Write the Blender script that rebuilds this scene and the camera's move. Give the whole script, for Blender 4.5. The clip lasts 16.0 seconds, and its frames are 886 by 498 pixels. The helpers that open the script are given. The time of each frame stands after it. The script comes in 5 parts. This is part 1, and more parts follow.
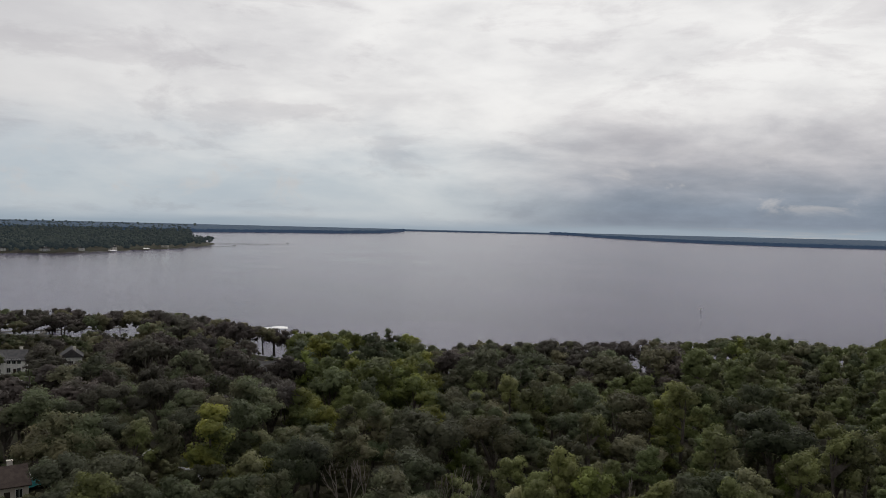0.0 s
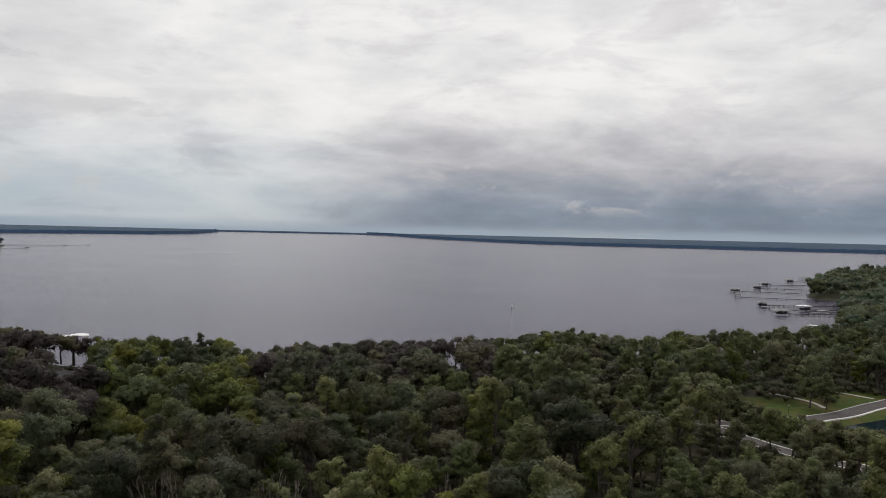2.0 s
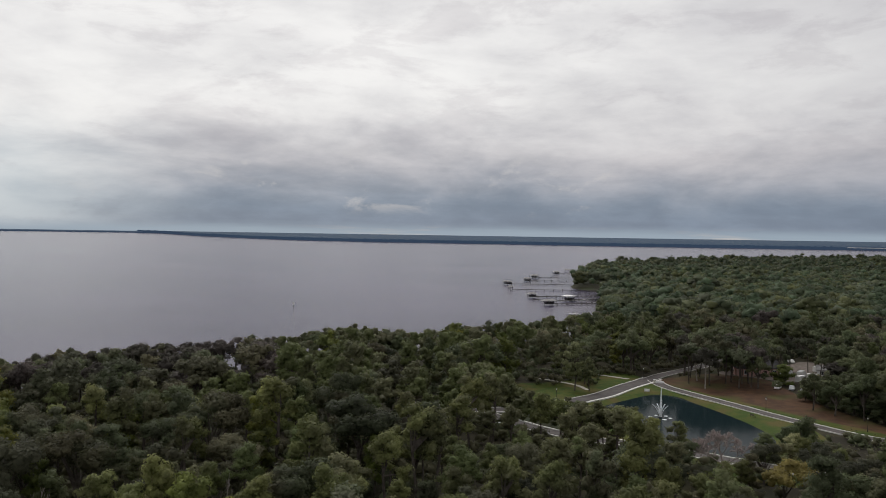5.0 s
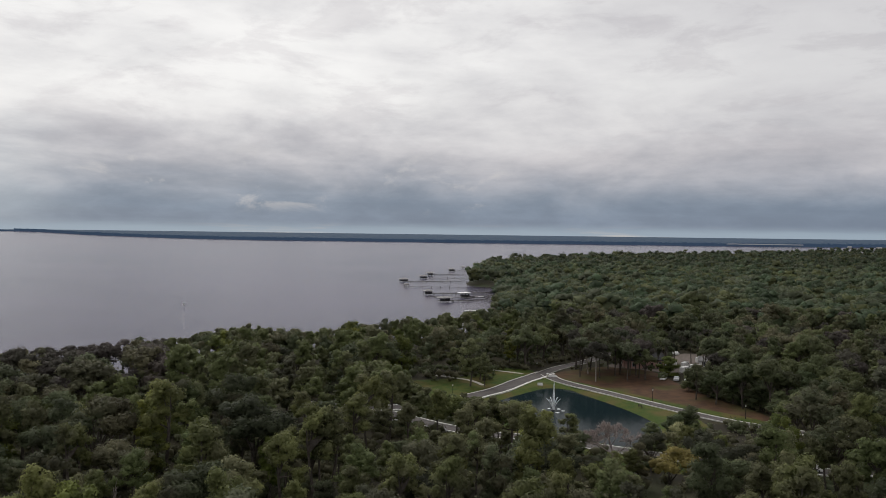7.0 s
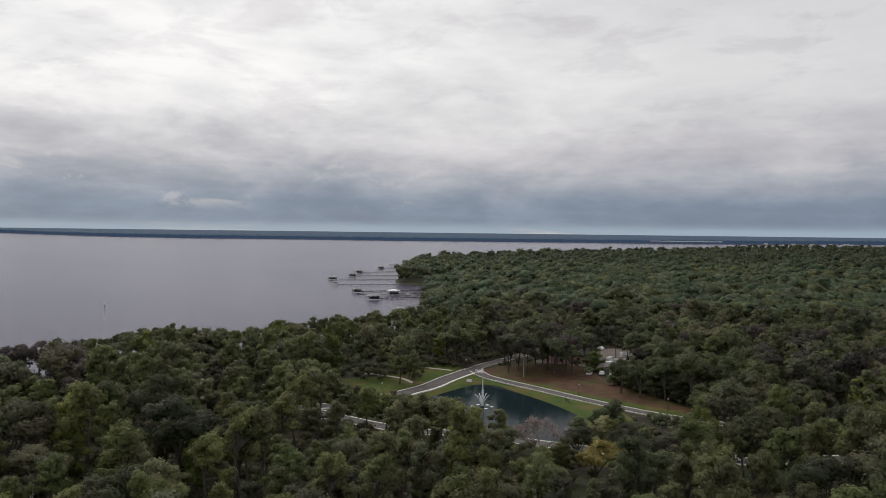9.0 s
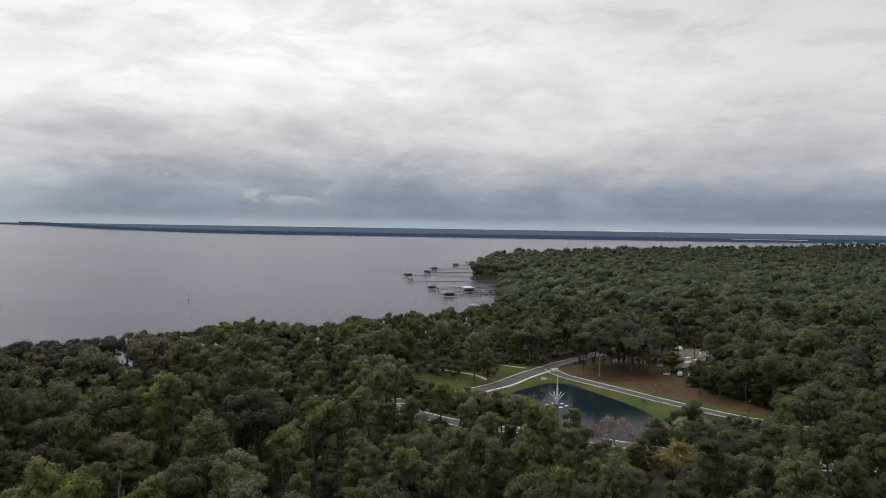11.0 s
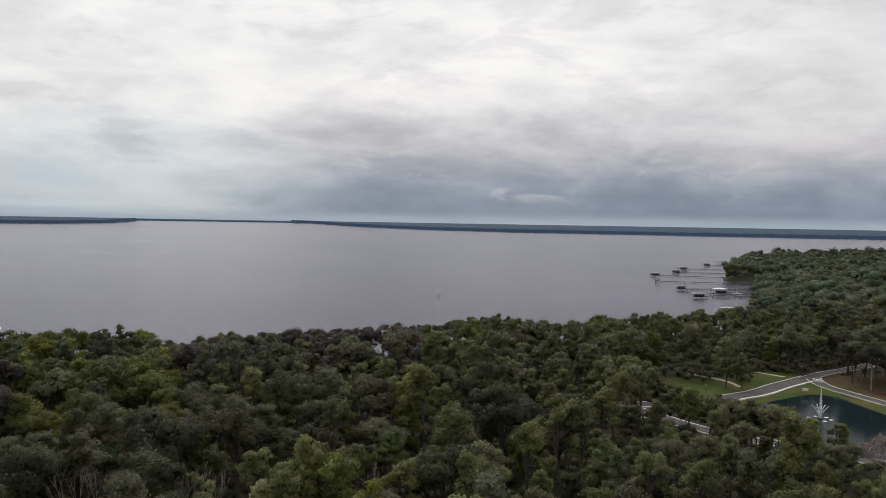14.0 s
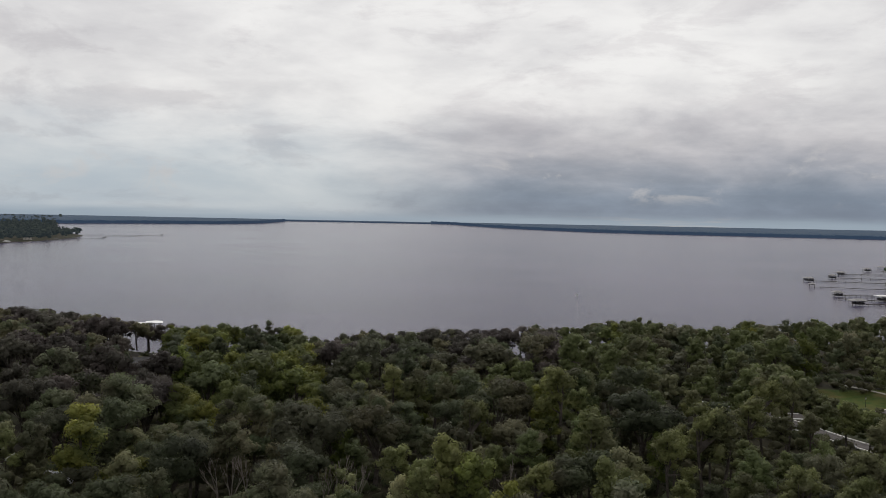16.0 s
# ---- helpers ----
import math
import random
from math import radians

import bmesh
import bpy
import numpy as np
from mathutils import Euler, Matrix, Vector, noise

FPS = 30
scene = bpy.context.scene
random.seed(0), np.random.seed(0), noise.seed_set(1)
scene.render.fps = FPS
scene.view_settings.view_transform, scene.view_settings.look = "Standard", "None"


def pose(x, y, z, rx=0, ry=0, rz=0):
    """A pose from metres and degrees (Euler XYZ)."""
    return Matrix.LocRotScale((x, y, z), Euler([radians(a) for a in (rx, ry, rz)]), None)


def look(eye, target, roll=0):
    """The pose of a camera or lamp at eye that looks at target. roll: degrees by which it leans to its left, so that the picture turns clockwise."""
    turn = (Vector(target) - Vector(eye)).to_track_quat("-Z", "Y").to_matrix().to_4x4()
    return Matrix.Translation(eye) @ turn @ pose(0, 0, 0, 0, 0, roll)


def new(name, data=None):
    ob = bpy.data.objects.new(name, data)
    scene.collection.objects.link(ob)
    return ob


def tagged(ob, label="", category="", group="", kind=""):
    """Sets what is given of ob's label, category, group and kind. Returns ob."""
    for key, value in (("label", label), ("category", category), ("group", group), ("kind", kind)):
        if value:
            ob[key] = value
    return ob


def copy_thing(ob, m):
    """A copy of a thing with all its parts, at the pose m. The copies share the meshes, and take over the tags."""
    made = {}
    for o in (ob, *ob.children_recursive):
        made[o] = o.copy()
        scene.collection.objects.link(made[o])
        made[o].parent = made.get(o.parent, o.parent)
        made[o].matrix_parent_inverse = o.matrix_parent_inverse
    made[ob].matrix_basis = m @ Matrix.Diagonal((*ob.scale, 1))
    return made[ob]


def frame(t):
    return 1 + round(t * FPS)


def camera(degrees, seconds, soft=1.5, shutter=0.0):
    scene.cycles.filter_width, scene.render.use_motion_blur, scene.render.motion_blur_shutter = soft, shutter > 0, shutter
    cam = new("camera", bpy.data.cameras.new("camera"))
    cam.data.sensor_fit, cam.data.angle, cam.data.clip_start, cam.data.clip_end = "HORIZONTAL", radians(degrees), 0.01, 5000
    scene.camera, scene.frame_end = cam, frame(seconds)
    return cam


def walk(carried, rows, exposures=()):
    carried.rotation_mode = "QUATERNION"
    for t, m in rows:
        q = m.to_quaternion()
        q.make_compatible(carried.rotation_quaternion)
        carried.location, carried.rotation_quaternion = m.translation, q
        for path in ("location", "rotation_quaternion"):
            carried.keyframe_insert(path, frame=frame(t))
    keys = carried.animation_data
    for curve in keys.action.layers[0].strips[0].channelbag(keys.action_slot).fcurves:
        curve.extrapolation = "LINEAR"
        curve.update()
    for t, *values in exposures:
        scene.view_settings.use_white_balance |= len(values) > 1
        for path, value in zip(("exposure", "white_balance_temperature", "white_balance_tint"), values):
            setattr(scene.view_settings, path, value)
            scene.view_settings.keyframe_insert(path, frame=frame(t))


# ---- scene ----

cam = camera(55.0, 16.0, soft=0.9)
EYE = (0.0, 0.0, 54.0)


def aim(yaw, pitch, roll):
    """Pose of the hovering camera: yaw to the left of north, pitch up, roll, in degrees."""
    a, b = radians(yaw), radians(pitch)
    d = Vector((-math.sin(a) * math.cos(b), math.cos(a) * math.cos(b), math.sin(b)))
    return look(EYE, Vector(EYE) + d, roll)


# seconds, yaw, pitch, roll
PATH = [
    (0.0, -1.09, -1.28, 1.40),
    (0.5, -2.81, -1.20, 1.44),
    (1.0, -5.83, -1.13, 1.50),
    (1.5, -9.66, -1.03, 1.44),
    (2.0, -13.35, -0.97, 1.32),
    (2.5, -16.26, -0.92, 1.20),
    (3.0, -18.91, -0.89, 1.12),
    (3.5, -21.43, -0.90, 1.03),
    (4.0, -23.90, -0.91, 0.98),
    (6.5, -33.10, -0.94, 0.76),
    (7.0, -34.96, -0.97, 0.73),
    (7.5, -36.83, -1.01, 0.71),
    (8.0, -38.44, -1.00, 0.69),
    (8.9, -39.75, -1.08, 0.69),
    (9.6, -39.15, -1.16, 0.69),
    (10.5, -36.98, -1.27, 0.72),
    (11.0, -34.70, -1.35, 0.89),
    (11.5, -31.86, -1.46, 0.96),
    (12.0, -28.86, -1.51, 0.98),
    (12.5, -26.21, -1.58, 0.91),
    (13.0, -23.66, -1.63, 0.90),
    (13.5, -21.16, -1.68, 0.99),
    (14.0, -18.32, -1.73, 0.96),
    (14.5, -15.48, -1.75, 0.97),
    (15.0, -12.76, -1.78, 1.00),
    (15.5, -10.68, -1.79, 1.03),
    (16.0, -9.03, -1.80, 1.11),
]
walk(cam, [(t, aim(y, p, r)) for t, y, p, r in PATH], exposures=[(0.0, -0.07), (3.5, -0.05), (7.0, 0.0), (8.0, 0.03), (10.5, 0.10), (12.5, 0.06), (14.0, 0.03), (16.0, -0.08)])

# ---- world, sun ----
world = bpy.data.worlds.new("overcast_sky")
scene.world = world
world.use_nodes = True


class Graph:
    """Short way to lay out shader nodes."""

    def __init__(self, tree):
        self.tree = tree
        tree.nodes.clear()

    def node(self, kind, **values):
        n = self.tree.nodes.new(kind)
        for key, value in values.items():
            self.put(n, key, value)
        return n

    def put(self, n, key, value):
        socket = n.inputs[int(key[1:])] if key[0] == "i" and key[1:].isdigit() else n.inputs[key.replace("_", " ")]
        if isinstance(value, bpy.types.NodeSocket):
            self.tree.links.new(value, socket)
        else:
            socket.default_value = value

    def math(self, op, a, b=0.0, c=0.0):
        n = self.tree.nodes.new("ShaderNodeMath")
        n.operation = op
        self.put(n, "i0", a), self.put(n, "i1", b), self.put(n, "i2", c)
        return n.outputs[0]

    def mix(self, fac, a, b, blend="MIX"):
        n = self.tree.nodes.new("ShaderNodeMix")
        n.data_type, n.blend_type = "RGBA", blend
        self.put(n, "i0", fac), self.put(n, "i6", a), self.put(n, "i7", b)
        return n.outputs[2]

    def smooth(self, v, lo, hi, a=0.0, b=1.0):
        n = self.tree.nodes.new("ShaderNodeMapRange")
        n.interpolation_type = "SMOOTHSTEP"
        for key, value in zip(("i0", "i1", "i2", "i3", "i4"), (v, lo, hi, a, b)):
            self.put(n, key, value)
        return n.outputs[0]

    def noise(self, vec, scale, detail=4.0, rough=0.55, distort=0.0):
        n = self.tree.nodes.new("ShaderNodeTexNoise")
        self.put(n, "Vector", vec), self.put(n, "Scale", scale), self.put(n, "Detail", detail), self.put(n, "Roughness", rough), self.put(n, "Distortion", distort)
        return n.outputs[0]


def rgb(r, g, b):
    return (r, g, b, 1.0)


def sky_nodes():
    g = Graph(world.node_tree)
    coord = g.node("ShaderNodeTexCoord").outputs["Generated"]
    sep = g.node("ShaderNodeSeparateXYZ", i0=coord).outputs
    x, y, z = sep[0], sep[1], g.math("MAXIMUM", sep[2], 0.0)
    # cloud layer: a flat deck seen in perspective, and rounder heads within it
    den = g.math("ADD", z, 0.15)
    deck = g.node("ShaderNodeCombineXYZ", i0=g.math("DIVIDE", x, den), i1=g.math("DIVIDE", y, den), i2=g.math("MULTIPLY", z, 2.0)).outputs[0]
    lobe = g.node("ShaderNodeCombineXYZ", i0=x, i1=y, i2=g.math("MULTIPLY", sep[2], 2.9)).outputs[0]
    ball = g.node("ShaderNodeCombineXYZ", i0=x, i1=y, i2=g.math("MULTIPLY", sep[2], 1.7)).outputs[0]
    streak = g.node("ShaderNodeCombineXYZ", i0=x, i1=y, i2=g.math("MULTIPLY", sep[2], 14.0)).outputs[0]
    big = g.noise(deck, 0.8, 3.0, 0.5, 0.3)
    mid = g.noise(deck, 2.2, 4.0, 0.5, 0.2)
    puff = g.noise(lobe, 5.0, 8.0, 0.55, 0.3)
    fine = g.noise(lobe, 22.0, 6.0, 0.6, 0.3)
    band = g.noise(streak, 5.0, 5.0, 0.55, 0.2)
    lump = g.math("ADD", g.math("MULTIPLY", big, 0.32), g.math("MULTIPLY", mid, 0.16))
    lump = g.math("ADD", lump, g.math("ADD", g.math("MULTIPLY", puff, 0.40), g.math("MULTIPLY", fine, 0.12)))
    # the thin bright part of the overcast, and the slate bank low in the east
    toward = g.math("ADD", g.math("MULTIPLY", x, 0.23), g.math("ADD", g.math("MULTIPLY", y, 0.93), g.math("MULTIPLY", z, 0.28)))
    thin = g.smooth(toward, 0.88, 1.0)
    high_z = g.math("ADD", z, g.math("MULTIPLY", g.math("SUBTRACT", puff, 0.5), 0.08))
    bank = g.math("MULTIPLY", g.smooth(x, -0.02, 0.26), g.math("SUBTRACT", 1.0, g.smooth(high_z, 0.055, 0.185)))
    bias = g.math("SUBTRACT", g.math("MULTIPLY", thin, 0.06), g.math("MULTIPLY", bank, 0.06))
    thick = g.smooth(g.math("ADD", lump, bias), 0.35, 0.63)
    rise = g.smooth(g.math("ADD", z, g.math("MULTIPLY", g.math("SUBTRACT", puff, 0.5), 0.10)), 0.03, 0.15)
    low = g.mix(g.smooth(x, -0.1, 0.25), rgb(0.43, 0.50, 0.57), rgb(0.27, 0.31, 0.37))
    dark = g.mix(rise, low, rgb(0.64, 0.625, 0.63))
    high = g.mix(g.smooth(toward, 0.70, 0.96), rgb(0.72, 0.71, 0.705), rgb(0.94, 0.925, 0.90))
    light = g.mix(rise, rgb(0.53, 0.585, 0.63), high)
    clouds = g.mix(thick, dark, light)
    # ragged mauve-grey scraps under the bright deck
    flat = g.node("ShaderNodeCombineXYZ", i0=x, i1=y, i2=g.math("MULTIPLY", sep[2], 3.3)).outputs[0]
    scrap = g.smooth(g.noise(flat, 7.5, 9.0, 0.62, 0.35), 0.50, 0.64)
    clouds = g.mix(1.0, clouds, g.mix(scrap, rgb(1.025, 1.02, 1.02), rgb(0.905, 0.89, 0.90)), "MULTIPLY")
    heads = g.smooth(g.math("ADD", g.math("ADD", g.math("MULTIPLY", puff, 0.55), g.math("MULTIPLY", fine, 0.25)), g.math("MULTIPLY", band, 0.2)), 0.37, 0.65)
    slate = g.mix(g.smooth(high_z, 0.022, 0.105), rgb(0.18, 0.235, 0.325), rgb(0.51, 0.485, 0.51))
    slate = g.mix(1.0, slate, g.mix(heads, rgb(0.86, 0.86, 0.87), rgb(1.2, 1.18, 1.16)), "MULTIPLY")
    clouds = g.mix(g.math("MULTIPLY", bank, 0.94), clouds, slate)
    # a few round cumulus heads that stand out of the bank
    cumulus = g.noise(ball, 15.0, 6.0, 0.6, 0.4)
    zone = g.math("MULTIPLY", g.smooth(z, 0.018, 0.04), g.math("SUBTRACT", 1.0, g.smooth(z, 0.075, 0.12)))
    rare = g.smooth(g.noise(ball, 3.5, 2.0, 0.5), 0.46, 0.56)
    crest = g.math("MULTIPLY", g.smooth(cumulus, 0.55, 0.70), g.math("MULTIPLY", zone, rare))
    clouds = g.mix(g.math("MULTIPLY", crest, 0.55), clouds, rgb(0.58, 0.56, 0.565))
    # light air just over the horizon, with a warm break below the bank
    veil = g.smooth(g.math("ADD", z, g.math("MULTIPLY", g.math("SUBTRACT", band, 0.5), 0.016)), 0.0, 0.016)
    warm = g.math("MULTIPLY", g.smooth(x, 0.12, 0.32), g.smooth(band, 0.50, 0.66))
    clouds = g.mix(veil, g.mix(warm, rgb(0.31, 0.39, 0.475), rgb(0.56, 0.54, 0.52)), clouds)
    sky = g.tree.nodes.new("ShaderNodeTexSky")
    sky.sky_type, sky.sun_disc = "NISHITA", False
    sky.sun_elevation, sky.sun_rotation = radians(50), radians(10)
    blue = g.mix(1.0, sky.outputs[0], rgb(0.09, 0.09, 0.09), "MULTIPLY")
    out = g.mix(0.92, blue, clouds)
    bg = g.node("ShaderNodeBackground", Color=out, Strength=1.0)
    g.node("ShaderNodeOutputWorld", Surface=bg.outputs[0])


sky_nodes()

sun_data = bpy.data.lights.new("sun", "SUN")
sun_data.energy, sun_data.angle, sun_data.color = 1.45, radians(35), (1.0, 0.97, 0.92)
sun = new("sun", sun_data)
sun.matrix_world = look((0, 0, 300), (-20, -160, 100))

# ---- materials ----
def material(name):
    m = bpy.data.materials.new(name)
    m.use_nodes = True
    g = Graph(m.node_tree)
    return m, g


def finish(g, color, rough=0.8, metal=0.0, bump=None, strength=0.3, distance=0.1, spec=0.5, **more):
    bsdf = g.node("ShaderNodeBsdfPrincipled", Base_Color=color, Roughness=rough, Metallic=metal)
    bsdf.inputs["Specular IOR Level"].default_value = spec
    if bump is not None:
        b = g.node("ShaderNodeBump", Strength=strength, Distance=distance, Height=bump)
        g.put(bsdf, "Normal", b.outputs[0])
    for key, value in more.items():
        g.put(bsdf, key, value)
    g.node("ShaderNodeOutputMaterial", Surface=bsdf.outputs[0])
    return bsdf


def foliage(name, a, b, c, patch=0.05, thru=0.46, odd=None):
    """Leaves: greens that shift by tree, by bough and by twig; a part of the light passes through."""
    m, g = material(name)
    tree = g.node("ShaderNodeObjectInfo").outputs["Random"]
    geo = g.node("ShaderNodeNewGeometry")
    twig, pos = geo.outputs["Random Per Island"], geo.outputs["Position"]
    col = g.mix(tree, a, b)
    col = g.mix(g.smooth(g.noise(pos, patch, 3.0, 0.6), 0.44, 0.60, 0.0, 0.9), col, c)
    if odd is not None:
        # single crowns of another green
        cell = g.node("ShaderNodeTexVoronoi", Vector=pos, Scale=0.085).outputs["Color"]
        pick = g.node("ShaderNodeSeparateColor", i0=cell).outputs
        col = g.mix(g.smooth(pick[0], 0.55, 0.95, 0.0, 0.9), col, odd)
        dim = g.math("ADD", g.math("MULTIPLY", pick[1], 0.5), 0.75)
        col = g.mix(1.0, col, g.node("ShaderNodeCombineColor", i0=dim, i1=dim, i2=dim).outputs[0], "MULTIPLY")
    bough = g.smooth(g.noise(pos, 0.13, 3.0, 0.6), 0.32, 0.68, 0.76, 1.24)
    own = g.math("ADD", g.math("MULTIPLY", g.math("FRACT", g.math("MULTIPLY", tree, 7.31)), 0.62), 0.60)
    leaf = g.noise(pos, 2.2, 4.0, 0.7)
    tone = g.math("MULTIPLY", g.math("MULTIPLY", bough, own), g.math("ADD", g.math("MULTIPLY", twig, 0.26), 0.51))
    tone = g.math("MULTIPLY", tone, g.smooth(leaf, 0.3, 0.7, 1.2, 1.6))
    grey = g.node("ShaderNodeCombineColor", i0=tone, i1=tone, i2=tone).outputs[0]
    col = g.mix(1.0, col, grey, "MULTIPLY")
    d = g.node("ShaderNodeBsdfPrincipled", Base_Color=col, Roughness=0.6)
    d.inputs["Specular IOR Level"].default_value = 0.15
    g.put(d, "Normal", g.node("ShaderNodeBump", Strength=0.2, Distance=0.2, Height=leaf).outputs[0])
    t = g.node("ShaderNodeBsdfTranslucent", Color=col)
    mixed = g.node("ShaderNodeMixShader", i0=thru, i1=d.outputs[0], i2=t.outputs[0])
    g.node("ShaderNodeOutputMaterial", Surface=mixed.outputs[0])
    return m


def mottled(name, a, b, scale, rough=0.85, c=None, fine=6.0, strength=0.4, distance=0.05, spec=0.15):
    """Two-scale mottling of a and b with relief; c adds larger stains."""
    m, g = material(name)
    pos = g.node("ShaderNodeNewGeometry").outputs["Position"]
    n1, n2 = g.noise(pos, scale, 5.0, 0.6), g.noise(pos, scale * fine, 4.0, 0.6)
    col = g.mix(g.smooth(n1, 0.35, 0.65), a, b)
    if c is not None:
        col = g.mix(g.smooth(g.noise(pos, scale * 0.23, 3.0, 0.5), 0.48, 0.66), col, c)
    tone = g.math("ADD", g.math("MULTIPLY", n2, 0.5), 0.75)
    col = g.mix(1.0, col, g.node("ShaderNodeCombineColor", i0=tone, i1=tone, i2=tone).outputs[0], "MULTIPLY")
    finish(g, col, rough, bump=n2, strength=strength, distance=distance, spec=spec)
    return m


# oak, pine, moss and distant leaf blues are raised to imitate haze
LEAF_OAK = foliage("oak_leaves", rgb(0.096, 0.107, 0.071), rgb(0.163, 0.150, 0.087), rgb(0.114, 0.138, 0.072))
LEAF_PINE = foliage("pine_needles", rgb(0.132, 0.168, 0.068), rgb(0.200, 0.210, 0.076), rgb(0.166, 0.166, 0.092))
LEAF_LIGHT = foliage("light_hardwood_leaves", rgb(0.134, 0.172, 0.044), rgb(0.239, 0.240, 0.052), rgb(0.125, 0.150, 0.055), 0.08)
LEAF_GOLD = foliage("autumn_leaves", rgb(0.250, 0.195, 0.058), rgb(0.225, 0.190, 0.064), rgb(0.175, 0.170, 0.066))
LEAF_PALE = foliage("pale_leaves", rgb(0.340, 0.350, 0.175), rgb(0.370, 0.355, 0.200), rgb(0.285, 0.315, 0.150))
LEAF_MOSS = foliage("moss_hung_leaves", rgb(0.104, 0.090, 0.084), rgb(0.140, 0.116, 0.104), rgb(0.098, 0.095, 0.072))
LEAF_GREEN = foliage("water_oak_leaves", rgb(0.110, 0.142, 0.070), rgb(0.166, 0.182, 0.082), rgb(0.138, 0.150, 0.080))
LEAF_FAR = foliage("distant_woodland_leaves", rgb(0.082, 0.122, 0.072), rgb(0.098, 0.140, 0.074), rgb(0.128, 0.145, 0.084), 0.03, odd=rgb(0.146, 0.158, 0.064))
BARK = mottled("grey_bark", rgb(0.060, 0.050, 0.042), rgb(0.105, 0.092, 0.080), 1.2)
BARK_PALE = mottled("weathered_bare_wood", rgb(0.30, 0.27, 0.24), rgb(0.20, 0.17, 0.15), 1.5)
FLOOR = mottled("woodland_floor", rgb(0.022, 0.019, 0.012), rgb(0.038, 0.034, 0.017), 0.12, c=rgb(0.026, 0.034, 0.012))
GRASS = mottled("mown_grass", rgb(0.034, 0.064, 0.008), rgb(0.066, 0.078, 0.013), 0.35, c=rgb(0.088, 0.074, 0.022))
# straw colours are darkened to stand in for missing oak shade
MULCH = mottled("pine_straw_bank", rgb(0.058, 0.031, 0.019), rgb(0.092, 0.050, 0.026), 0.3, c=rgb(0.070, 0.060, 0.022))
YARD = mottled("pale_gravel", rgb(0.11, 0.092, 0.080), rgb(0.17, 0.145, 0.128), 0.5)
ASPHALT = mottled("worn_asphalt", rgb(0.085, 0.077, 0.075), rgb(0.115, 0.105, 0.101), 0.4)
CONCRETE = mottled("kerb_concrete", rgb(0.60, 0.59, 0.56), rgb(0.72, 0.71, 0.68), 0.8)
PATHWAY = mottled("path_concrete", rgb(0.36, 0.34, 0.31), rgb(0.44, 0.42, 0.38), 0.8)
PLANK = mottled("weathered_dock_wood", rgb(0.05, 0.045, 0.042), rgb(0.085, 0.078, 0.07), 0.9)
POST_WOOD = mottled("dark_piling_wood", rgb(0.06, 0.052, 0.045), rgb(0.10, 0.09, 0.08), 1.2)
WHITE = mottled("white_paint", rgb(0.80, 0.80, 0.79), rgb(0.72, 0.72, 0.71), 0.5, 0.55, strength=0.1)
SHINGLE = mottled("grey_shingle", rgb(0.06, 0.06, 0.064), rgb(0.09, 0.088, 0.09), 0.8)
SHINGLE_BROWN = mottled("brown_shingle", rgb(0.045, 0.034, 0.030), rgb(0.068, 0.052, 0.046), 0.8)
BOAT_ROOF = mottled("pale_grey_boathouse_roof", rgb(0.20, 0.195, 0.195), rgb(0.27, 0.265, 0.26), 0.6, 0.6, strength=0.1)
METAL_ROOF = mottled("white_metal_roof", rgb(0.84, 0.84, 0.83), rgb(0.78, 0.78, 0.78), 0.3, 0.4, strength=0.05)
BLACK_METAL = mottled("black_painted_metal", rgb(0.02, 0.02, 0.022), rgb(0.03, 0.03, 0.03), 2.0, 0.45, strength=0.1)
PINK_WALL = mottled("salmon_render", rgb(0.48, 0.30, 0.26), rgb(0.42, 0.27, 0.24), 0.6, strength=0.1)
STONE_WALL = mottled("cream_siding", rgb(0.55, 0.52, 0.46), rgb(0.62, 0.59, 0.53), 0.6, strength=0.1)
TEAL = mottled("teal_tarpaulin", rgb(0.03, 0.22, 0.23), rgb(0.05, 0.28, 0.28), 0.9, 0.5)
RUBBER = mottled("black_rubber", rgb(0.02, 0.02, 0.02), rgb(0.03, 0.03, 0.03), 3.0)
SILVER = mottled("silver_car_paint", rgb(0.45, 0.46, 0.48), rgb(0.50, 0.51, 0.53), 0.5, 0.3, strength=0.05)


def glass_material():
    m, g = material("dark_window_glass")
    finish(g, rgb(0.02, 0.025, 0.03), 0.06, spec=0.6)
    return m


def water_material(name, a, b, wave, rough, strength, size, spec, tint=(1, 1, 1, 1)):
    m, g = material(name)
    pos = g.node("ShaderNodeNewGeometry").outputs["Position"]
    stretch = g.node("ShaderNodeMapping", Vector=pos)
    stretch.inputs["Scale"].default_value = (1.0, 1.7, 1.0)
    stretch.inputs["Rotation"].default_value = (0, 0, radians(25))
    v = stretch.outputs[0]
    swell, chop = g.noise(v, wave, 3.0, 0.6), g.noise(v, wave * 5.0, 3.0, 0.6)
    wind = g.noise(pos, 0.004, 4.0, 0.55)
    col = g.mix(g.smooth(wind, 0.35, 0.65), a, b)
    h = g.math("ADD", swell, g.math("MULTIPLY", chop, 0.6))
    r = g.math("ADD", g.math("MULTIPLY", wind, 0.12), rough - 0.06)
    finish(g, col, r, bump=h, strength=strength, distance=size, spec=spec, Specular_Tint=tint)
    return m


GLASS = glass_material()
RIVER = water_material("river_water", rgb(0.049, 0.042, 0.074), rgb(0.078, 0.067, 0.110), 0.14, 0.16, 0.6, 0.5, 0.062, (0.93, 0.88, 1.0, 1.0))
POND = water_material("pond_water", rgb(0.008, 0.016, 0.019), rgb(0.011, 0.021, 0.024), 0.6, 0.09, 0.15, 0.07, 0.014)


